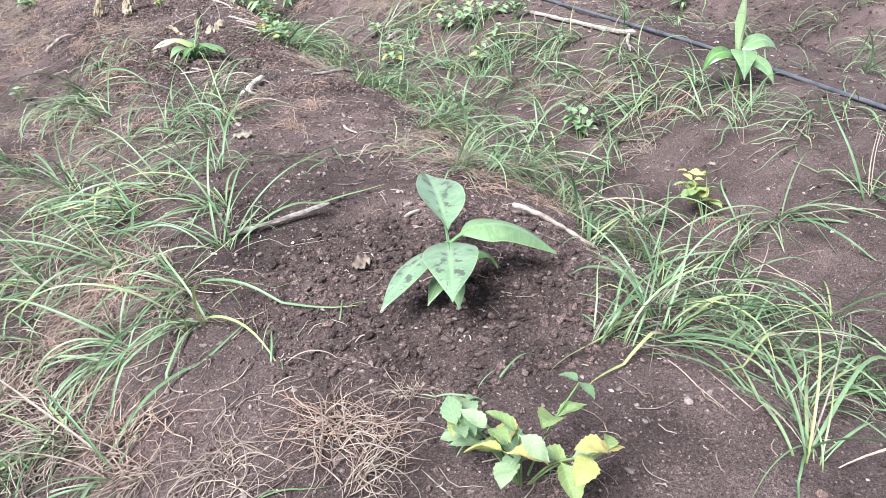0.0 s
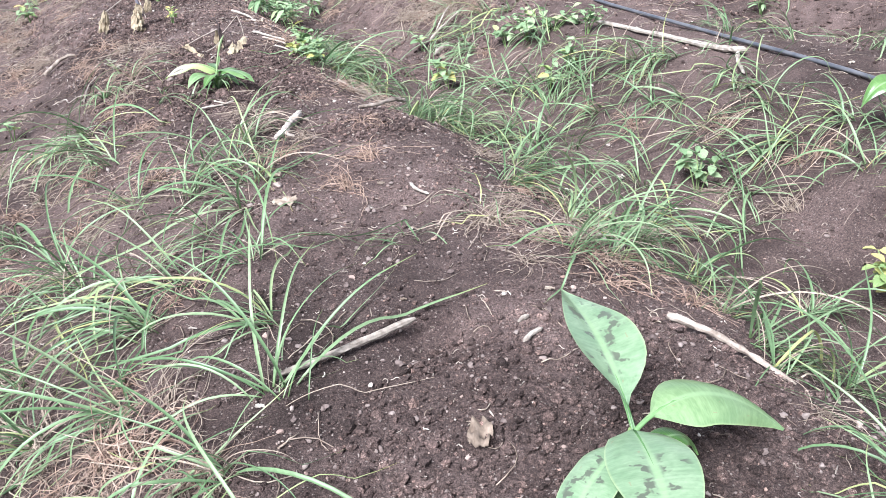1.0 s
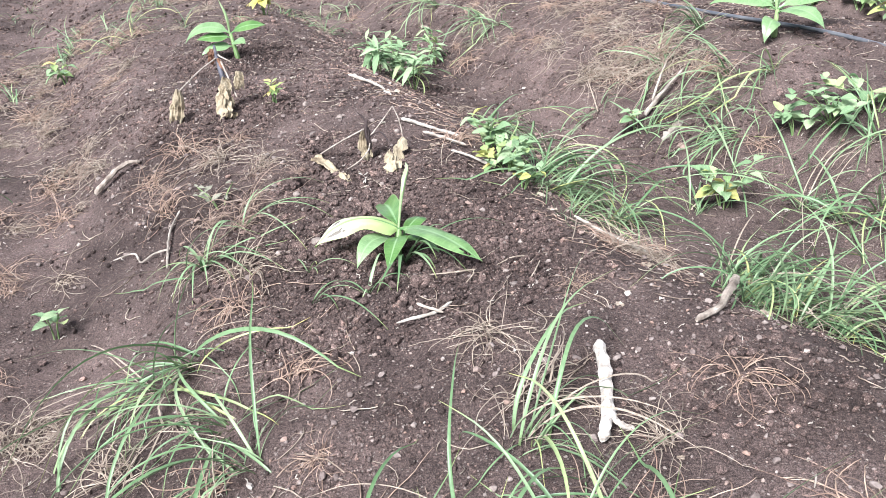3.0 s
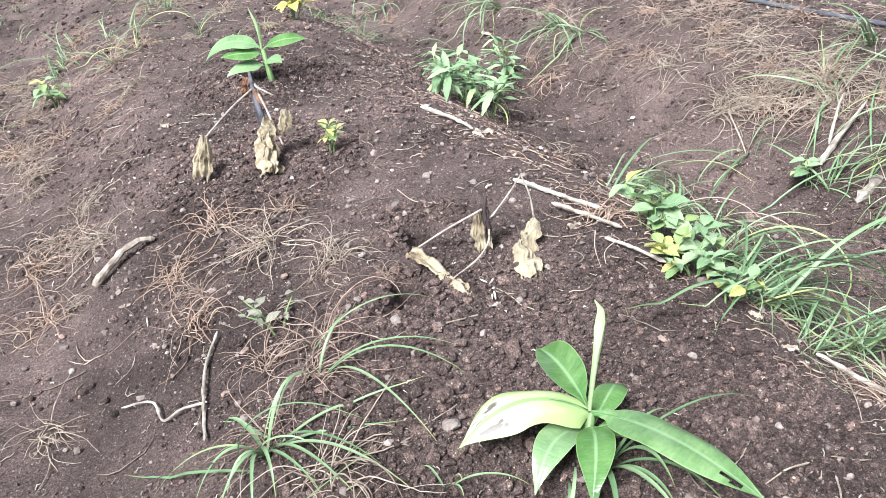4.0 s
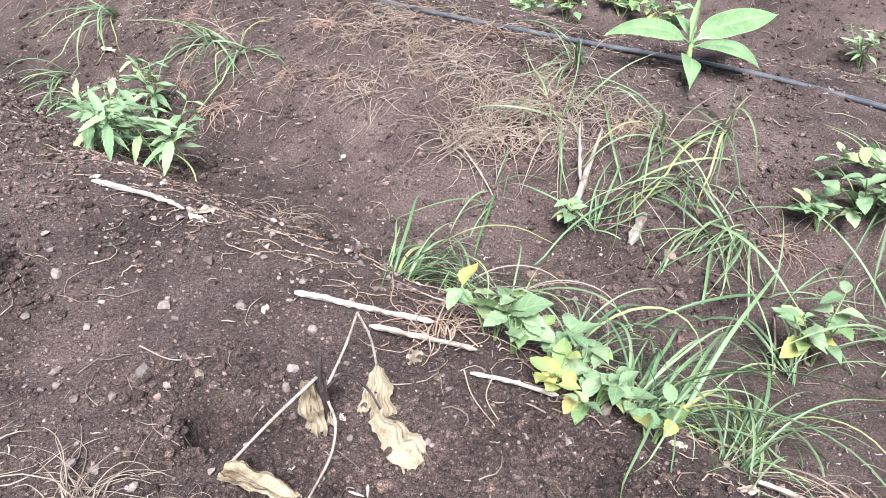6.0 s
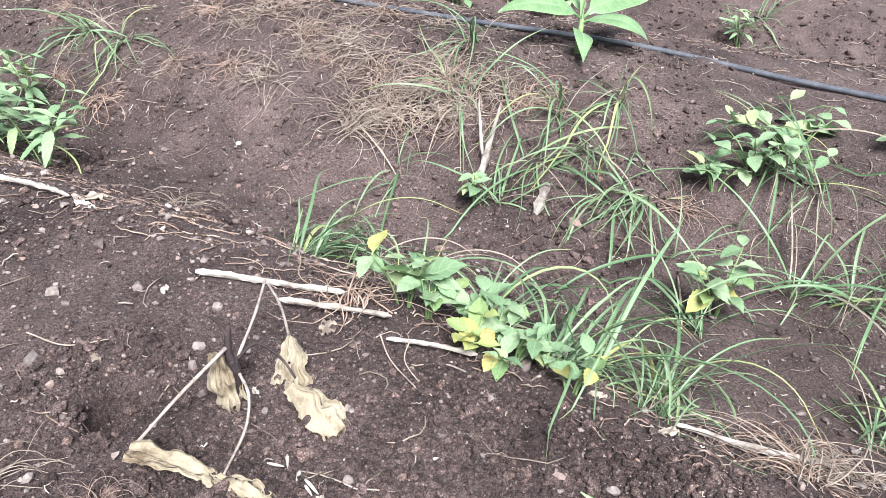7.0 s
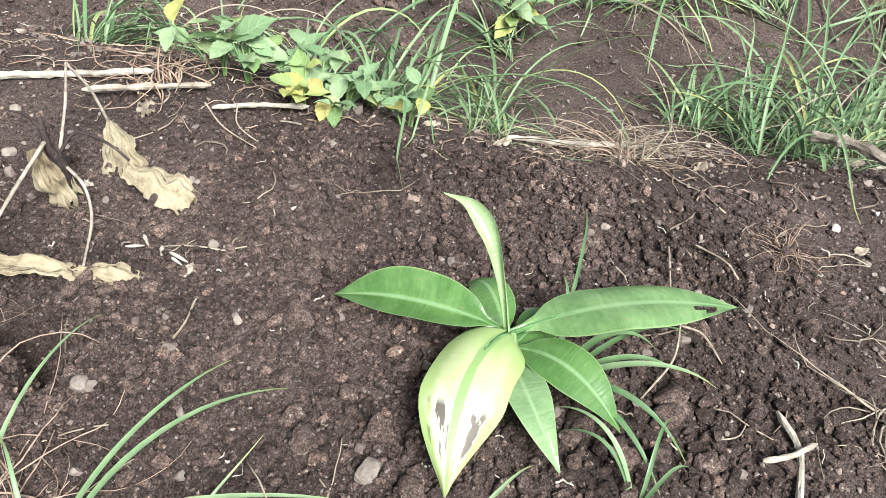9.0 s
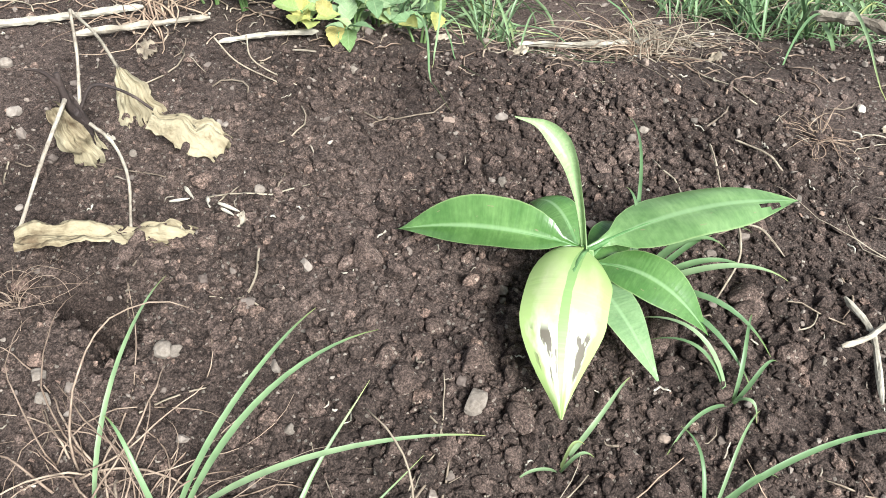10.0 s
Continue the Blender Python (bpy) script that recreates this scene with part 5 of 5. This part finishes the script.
OVATE = [weed_leaf_mesh(900 + i, 0.27, WEED) for i in range(5)]
OVATE_YELLOW = [weed_leaf_mesh(910 + i, 0.29, WEED_YELLOW) for i in range(5)]
GOLD = [weed_leaf_mesh(930 + i, 0.3, WEED_GOLD) for i in range(3)]
GREY = [weed_leaf_mesh(940 + i, 0.22, WEED_GREY) for i in range(4)]
LANCE = [weed_leaf_mesh(920 + i, 0.11, WEED) for i in range(5)]


def weed(s, u, high, leaf, shoots, pairs, pool, rng, label, spread=0.5):
    x, y = spot(s, u)
    plant = base("weed", x, y, ground_z(x, y, True), label, "weed", "broad-leaved weeds")
    for k in range(shoots):
        az = rng.uniform(0, 360)
        out = spread * high * rng.uniform(0.3, 1.3) if shoots > 1 else spread * 0.3 * high
        d = Vector((math.cos(radians(az)), math.sin(radians(az)), 0))
        line = [Vector((0, 0, -0.01)) + d * 0.006, d * out * 0.45 + Vector((0, 0, high * 0.45)), d * out + Vector((0, 0, high * rng.uniform(0.75, 1.0)))]
        sh = Shape()
        pts = course(line, 5)
        sh.tube(pts, [0.0022 - 0.0001 * i for i in range(len(pts))], 5)
        stem = under("stem", sh.mesh("stem", STEM), plant)
        for i in range(pairs):
            v = 0.25 + 0.75 * (i + 1) / pairs
            at = course(line, 8)[min(16, round(16 * v))]
            for j in range(2):
                size = leaf * rng.uniform(0.65, 1.1) * (0.75 if i == pairs - 1 else 1)
                m = Matrix.Translation(at) @ pose(0, 0, 0, rng.uniform(-25, 25), rng.uniform(-35, 20), az + 90 * i + 180 * j + rng.uniform(-35, 35)) @ Matrix.Scale(size, 4)
                under("leaf", rng.choice(pool), stem, m)
    return plant


rng = random.Random(81)
MIXED = OVATE + OVATE_YELLOW[:2]
weed(-0.51, -0.14, 0.13, 0.068, 10, 2, OVATE_YELLOW + OVATE, rng, "low weed with yellowing rounded leaves on bare soil", 0.9)
weed(0.27, 0.92, 0.14, 0.055, 4, 3, OVATE_YELLOW, rng, "yellow-green weed in the furrow")
weed(0.96, 0.98, 0.12, 0.06, 4, 3, OVATE, rng, "green weed with pointed leaves in the furrow")
for s, u, leaf in ((2.71, 0.385, 0.072), (2.66, 0.37, 0.062), (2.62, 0.41, 0.066), (2.56, 0.375, 0.060), (2.49, 0.385, 0.055)):
    weed(s, u, rng.uniform(0.05, 0.09), leaf, 3, 2, OVATE + OVATE + OVATE_YELLOW[:1], rng, "green weed with broad toothed leaves along the bed's shoulder", 0.55)
weed(2.52, 0.345, 0.055, 0.05, 4, 2, MIXED, rng, "low weed with yellow-green leaves on the bed's shoulder", 0.9)
weed(2.57, 0.33, 0.045, 0.05, 3, 2, OVATE_YELLOW, rng, "low yellowing weed on the bed's shoulder", 0.8)
weed(2.43, 0.335, 0.04, 0.045, 3, 2, MIXED, rng, "low weed with yellow-green leaves on the bed's shoulder", 0.9)
weed(2.33, 0.88, 0.12, 0.06, 4, 3, MIXED, rng, "green weed with some yellow leaves in the furrow")
weed(2.36, 1.27, 0.10, 0.068, 7, 2, OVATE, rng, "bushy green weed on the far bed's slope", 1.3)
weed(2.29, 1.34, 0.09, 0.066, 6, 2, OVATE, rng, "bushy green weed on the far bed's slope", 1.3)
weed(2.1, 1.38, 0.11, 0.05, 4, 3, OVATE, rng, "green weed on the far bed's slope")
weed(2.9, 1.02, 0.07, 0.055, 2, 2, OVATE, rng, "small green weed at the furrow's edge")
weed(2.42, 1.20, 0.07, 0.062, 4, 2, OVATE, rng, "bushy green weed on the far bed's slope")
for s, u in ((3.86, 0.5), (3.8, 0.62), (3.95, 0.6), (4.02, 0.68)):
    weed(s, u, rng.uniform(0.12, 0.18), 0.1, 4, 4, LANCE, rng, "green weed with narrow lance-shaped leaves at the bed's edge", 0.5)
weed(4.2, 0.9, 0.16, 0.09, 3, 4, LANCE, rng, "green weed with narrow lance-shaped leaves in the furrow", 0.4)
weed(3.37, -0.03, 0.07, 0.04, 4, 2, OVATE_YELLOW, rng, "small drooping yellow-green weed beside the dead seedling", 0.25)
weed(4.95, 0.32, 0.12, 0.075, 5, 2, GOLD, rng, "yellowing weed on the bed far off", 0.5)
weed(4.82, -0.64, 0.09, 0.07, 4, 2, MIXED, rng, "green weed on the bed's slope")
weed(2.6, -0.75, 0.07, 0.06, 2, 2, OVATE, rng, "small green weed on the bed's slope")
weed(2.747, -0.328, 0.05, 0.032, 3, 3, GREY, rng, "small withered grey-green weed lying on the soil", 1.1)
for s, u in ((3.83, 2.72), (3.63, 2.84), (3.4, 2.8), (4.0, 2.65)):
    weed(s, u, 0.12, 0.075, 5, 3, MIXED, rng, "light green weed beyond the pipe", 0.9)
weed(2.67, 2.9, 0.15, 0.08, 4, 4, LANCE, rng, "green weed with narrow leaves beyond the pipe")
for i in range(2):
    weed(rng.uniform(1.5, 2.1), rng.uniform(0.9, 1.4), rng.uniform(0.08, 0.14), 0.05, 3, 3, MIXED, rng, "green weed among the sedge on the slope")


# ---- irrigation pipe, sticks and litter ----
def rod(name, points, thick, thin, material, label, category, steps=8, lift=0.0, wobble=0.16, sides=8, end=None):
    """A pipe or stick along plan points (S, U, height over the soil)."""
    pts = []
    for s, u, up in points:
        x, y = spot(s, u)
        pts.append(Vector((x, y, ground_z(x, y) + up + lift + (0.004 if thick < 0.006 else 0.0))))
    line = course(pts, steps)
    o, n = line[0].copy(), len(line)
    rng = random.Random(name + str(points[0]) + str(thick))
    sh = Shape()
    girth = [(thick + (thin - thick) * i / (n - 1)) for i in range(n)]
    if wobble:
        off = rng.uniform(0, 99)
        for i, p in enumerate(line):
            q = Vector((i * 0.31, off, 0))
            line[i] = p + Vector((noise.noise(q), noise.noise(q + Vector((0, 7, 0))), 0.5 * noise.noise(q + Vector((0, 0, 9))))) * (girth[i] * 0.45)
            girth[i] *= 0.9 + 0.3 * noise.noise(q * 2.3 + Vector((3, 0, 0))) + (0.25 if rng.random() < 0.12 else 0)
        girth[0], girth[-1] = girth[0] * 0.55, girth[-1] * 0.4
    sh.tube([p - o for p in line], girth, sides, wobble, rng)
    ob = new(name, sh.mesh(name, material, not wobble))
    ob.matrix_world = Matrix.Translation(o)
    return tagged(ob, label, category)


rod("irrigation_pipe", [(-3.0, 1.5, 0.012), (-1.2, 1.48, 0.012), (0.26, 1.53, 0.012), (1.07, 1.60, 0.012), (1.6, 1.58, 0.012), (2.3, 1.65, 0.012), (2.75, 1.65, 0.012), (3.3, 1.59, 0.012), (4.0, 1.53, 0.012), (6.0, 1.5, 0.012), (9.0, 1.6, 0.012)],
    0.0070, 0.0070, PIPE, "black polythene irrigation pipe lying along the bed", "pipe", 12, 0, 0.0, 12)
rod("stick", [(2.12, 1.45, 0.02), (1.77, 1.48, 0.018), (1.49, 1.49, 0.018), (1.38, 1.52, 0.03)], 0.009, 0.013, WOOD, "long pale weathered stick beside the pipe", "stick")
rod("stick", [(1.40, 1.50, 0.025), (1.34, 1.45, 0.02), (1.28, 1.42, 0.01)], 0.008, 0.005, WOOD, "short pale broken branch", "stick")
rod("stick", [(0.44, -0.33, 0.012), (0.455, -0.22, 0.012), (0.465, -0.085, 0.02)], 0.005, 0.008, WOOD, "pale dry stick on the bed", "stick")
rod("stick", [(1.555, -0.035, 0.015), (1.60, 0.0, 0.022), (1.66, 0.04, 0.03), (1.76, 0.10, 0.02)], 0.009, 0.012, PALE_WOOD, "pale split stick with a forked end", "stick", 6, 0, 0.18)
rod("stick", [(1.56, 0.02, 0.006), (1.585, 0.005, 0.015), (1.62, 0.015, 0.025)], 0.004, 0.007, PALE_WOOD, "short prong of pale broken wood", "stick")
rod("root", [(1.74, 0.28, 0.012), (1.77, 0.36, 0.02), (1.83, 0.44, 0.045), (1.88, 0.50, 0.05)], 0.006, 0.009, BROWN_WOOD, "grey-brown crooked root at the bed's edge", "root", 6, 0, 0.2)
rod("stick", [(2.985, 0.25, 0.012), (2.91, 0.28, 0.012), (2.85, 0.305, 0.014), (2.78, 0.335, 0.014)], 0.0062, 0.004, WOOD, "pale dry stick on the bed's shoulder", "stick")
rod("stick", [(2.84, 0.255, 0.012), (2.77, 0.28, 0.014), (2.69, 0.315, 0.012)], 0.0045, 0.0035, BROWN_WOOD, "grey dry stick on the bed's shoulder", "stick")
rod("stick", [(2.665, 0.26, 0.009), (2.62, 0.28, 0.01), (2.555, 0.31, 0.009)], 0.0036, 0.0036, WOOD, "flat pale stick on the bed's shoulder", "stick")
rod("stick", [(2.30, 0.40, 0.008), (2.2, 0.43, 0.01), (2.1, 0.46, 0.01)], 0.004, 0.005, WOOD, "pale dry stick at the bed's edge", "stick")
rod("root", [(3.24, -0.61, 0.02), (3.265, -0.56, 0.03), (3.275, -0.51, 0.03), (3.27, -0.47, 0.012)], 0.0095, 0.007, BROWN_WOOD, "pale brown root on the bed's slope", "root", 6, 0, 0.15)
rod("root", [(2.68, -0.47, 0.008), (2.70, -0.51, 0.012), (2.71, -0.54, 0.01), (2.77, -0.55, 0.012), (2.82, -0.60, 0.008)], 0.0026, 0.002, WOOD, "thin pale side root on the soil", "root", 6, 0, 0.25)
rod("root", [(2.83, -0.42, 0.008), (2.77, -0.45, 0.012), (2.71, -0.47, 0.01), (2.65, -0.48, 0.01), (2.60, -0.49, 0.01)], 0.0026, 0.0032, WOOD, "thin pale twisted root on the soil", "root", 6, 0, 0.15)
rod("root", [(3.55, 0.28, 0.012), (3.47, 0.31, 0.016), (3.40, 0.335, 0.015), (3.36, 0.34, 0.01)], 0.006, 0.004, WOOD, "pale dry stem on the bed's edge", "stick")
rod("stick", [(2.905, 1.06, 0.02), (2.925, 1.13, 0.03), (2.95, 1.24, 0.03)], 0.010, 0.004, WOOD, "pale forked branch on the slope", "stick", 6, 0, 0.2)
rod("stick", [(2.925, 1.10, 0.03), (2.96, 1.15, 0.05), (2.99, 1.20, 0.06)], 0.005, 0.003, WOOD, "thin pale prong of a branch", "stick", 6)
rod("stick", [(2.745, 1.005, 0.012), (2.75, 1.045, 0.014), (2.755, 1.085, 0.014)], 0.012, 0.012, WOOD, "short splintered piece of pale wood", "stick", 4, 0, 0.25)
rod("twig", [(2.015, -0.115, 0.014), (1.99, -0.105, 0.016), (1.965, -0.085, 0.012)], 0.0030, 0.0030, BROWN_WOOD, "small dry twig on the soil", "twig", 5)
rod("twig", [(1.995, -0.055, 0.008), (1.98, -0.095, 0.008), (1.988, -0.165, 0.008)], 0.0030, 0.0036, WOOD, "small dry twig on the soil", "twig", 5)
rod("twig", [(1.07, 0.165, 0.006), (1.03, 0.17, 0.007), (1.0, 0.185, 0.006)], 0.004, 0.0035, WOOD, "small pale twig on the soil", "twig", 5)
rod("twig", [(0.33, 0.05, 0.008), (0.345, 0.075, 0.009), (0.355, 0.10, 0.008)], 0.005, 0.005, WOOD, "flat pale splinter on the soil", "twig", 4)
rod("twig", [(0.39, 0.075, 0.008), (0.40, 0.10, 0.009)], 0.0045, 0.004, WOOD, "flat pale splinter on the soil", "twig", 4)
rod("root", [(0.30, 0.32, 0.02), (0.24, 0.355, 0.022), (0.18, 0.395, 0.018), (0.10, 0.42, 0.01)], 0.008, 0.004, BROWN_WOOD, "brown dry root at the bed's edge", "root", 6, 0, 0.2)
for pts in ([(2.642, 0.022, 0.006), (2.628, 0.004, 0.006)], [(2.617, 0.010, 0.006), (2.610, -0.004, 0.006)], [(2.652, 0.0, 0.006), (2.632, 0.004, 0.008)], [(2.603, 0.001, 0.008), (2.58, -0.008, 0.008)], [(2.60, -0.004, 0.006), (2.584, -0.012, 0.006)]):
    rod("twig", pts, 0.0019, 0.0016, WOOD, "short pale broken splinter on the soil", "twig", 4, 0, 0.12, 6)
for pts in ([(2.08, 0.03, 0.012), (2.06, 0.02, 0.014), (2.04, -0.01, 0.006)], [(2.08, 0.035, 0.012), (2.09, -0.02, 0.012), (2.12, -0.07, 0.006)], [(2.06, 0.165, 0.006), (2.03, 0.14, 0.012), (2.015, 0.12, 0.006)],
            [(2.09, 0.155, 0.006), (2.09, 0.12, 0.012), (2.088, 0.085, 0.006)], [(2.55, -0.055, 0.008), (2.545, -0.10, 0.012), (2.56, -0.13, 0.006)]):
    rod("rootlet", pts, 0.0016, 0.001, STRAW, "thin dry rootlet on the soil", "root", 8, 0, 0.1, 5)
for pts in ([(2.66, 0.235, 0.03), (2.63, 0.215, 0.01), (2.57, 0.19, 0.004)], [(2.63, 0.26, 0.02), (2.615, 0.225, 0.008), (2.56, 0.195, 0.004)], [(3.02, 0.0, 0.03), (2.98, 0.02, 0.012), (2.95, 0.06, 0.006)]):
    rod("rootlet", pts, 0.0011, 0.0008, STRAW, "thin curled dry rootlet on the soil", "root", 8, 0, 0, 5)


def scrap(s, u, size, rng, label, material=LITTER):
    """A crumpled dry flake lying on the soil."""
    x, y = spot(s, u)
    off = rng.uniform(0, 90)
    rows = []
    for i in range(9):
        row = []
        for k in range(9):
            a, b = i / 4 - 1, k / 4 - 1
            r = 1 + 0.35 * noise.noise(Vector((math.atan2(a, b), off, 0)))
            row.append((a * size * r * (1 - 0.25 * b * b), b * size * 0.55 * r * (1 - 0.3 * a * a), size * (0.22 + 0.35 * noise.noise(Vector((a * 1.7 + off, b * 2, 0))) + 0.2 * noise.noise(Vector((a * 5, b * 5, off))))))
        rows.append(row)
    sh = Shape()
    sh.sheet(rows)
    sh.sheet([[Vector(p) - Vector((0, 0, 0.0012)) for p in reversed(r)] for r in rows])
    ob = new("dry_leaf_scrap", sh.mesh("dry_leaf_scrap", material))
    ob.matrix_world = pose(x, y, ground_z(x, y, True) + 0.002, rng.uniform(-12, 12), rng.uniform(-12, 12), rng.uniform(0, 360))
    return tagged(ob, label, "litter", "dry scraps on the soil")


rng = random.Random(91)
for s, u, size in ((2.75, 0.25, 0.020), (2.03, 0.40, 0.013), (1.8, 0.50, 0.013), (0.16, -0.12, 0.035), (1.07, -0.14, 0.03), (3.34, 0.36, 0.026), (3.31, 0.33, 0.016), (4.6, 1.02, 0.03), (1.19, 0.89, 0.02),
                   (2.5, 0.35, 0.012), (2.3, 0.34, 0.014), (1.25, -0.12, 0.02), (2.58, -0.01, 0.01), (3.9, -0.35, 0.02), (3.37, -0.05, 0.012), (3.62, 0.1, 0.016)):
    scrap(s, u, size, rng, "crumpled whitish dry leaf scrap on the soil")
for i in range(60):
    scrap(rng.uniform(-0.5, 4.6), rng.uniform(-0.6, 1.7), rng.uniform(0.005, 0.012), rng, "small whitish dry leaf scrap on the soil")
for i in range(45):
    s, u, az, size = rng.uniform(-0.5, 4.5), rng.uniform(-0.6, 0.6), rng.uniform(0, 6.3), rng.uniform(0.012, 0.03)
    rod("twig", [(s, u, 0.004), (s + size * 0.5 * math.cos(az), u + size * 0.5 * math.sin(az), 0.005), (s + size * math.cos(az), u + size * math.sin(az), 0.004)], rng.uniform(0.001, 0.002), 0.001, rng.choice((WOOD, BROWN_WOOD, STRAW)), "tiny pale splinter on the soil", "twig", 3, 0, 0.1, 5)

# stones and clods that stand out
for i, (s, u, size) in enumerate(((3.0, -0.01, 0.016), (2.61, -0.17, 0.011), (2.57, 0.03, 0.008), (2.34, -0.2, 0.012), (2.32, 0.075, 0.009), (2.16, 0.18, 0.008), (2.01, 0.08, 0.009), (2.71, -0.1, 0.006), (2.5, 0.24, 0.009),
                                  (2.66, 1.01, 0.022), (-0.48, 0.18, 0.010), (2.71, 0.07, 0.006), (2.6, -0.17, 0.008), (1.18, -0.13, 0.014), (3.1, 0.1, 0.012), (3.3, 0.05, 0.014), (2.9, 0.2, 0.01), (2.1, 0.2, 0.007), (2.51, -0.18, 0.008), (2.41, -0.17, 0.006), (2.0, 0.12, 0.008), (2.17, 0.15, 0.007), (2.13, 0.23, 0.006), (2.03, -0.12, 0.008), (1.99, -0.03, 0.007), (2.7, -0.22, 0.009), (2.71, -0.2, 0.009), (2.69, -0.11, 0.008), (2.59, -0.12, 0.007), (2.49, -0.23, 0.007), (2.18, -0.21, 0.007), (2.06, 0.09, 0.006))):
    lump("stone", s, u, size * 0.85, 0.7, STONE, "small pale grey-tan stone on the soil", "stone", "stones on the bed", 300 + i, 0.12)
rng = random.Random(95)
for i, (s, u, size) in enumerate(((2.45, -0.05, 0.017), (2.09, -0.08, 0.015), (2.13, -0.13, 0.014), (2.15, -0.06, 0.011), (2.38, -0.12, 0.011), (2.42, -0.16, 0.010), (2.3, -0.19, 0.011), (2.36, -0.24, 0.012), (2.12, -0.2, 0.011), (2.06, -0.12, 0.011), (2.34, -0.16, 0.016), (2.40, -0.185, 0.014), (2.17, -0.11, 0.016), (2.09, -0.065, 0.017), (2.49, 0.06, 0.010), (2.48, -0.15, 0.010), (2.30, -0.21, 0.013))):
    lump("soil_clod", s, u, size, 0.85, CLOD, "large dark rough soil clod beside the banana plant", "soil clod", "clods by the plant", 400 + i, 0.42)
for i in range(46):
    a, b, r = rng.choice(DUG)
    lump("soil_clod", a + rng.gauss(0, 0.5) * r, b + rng.gauss(0, 0.5) * r, rng.uniform(0.006, 0.010), 0.8, CLOD, "dark rough soil clod at a planting hole", "soil clod", "clods at the planting holes", 450 + i, 0.42)
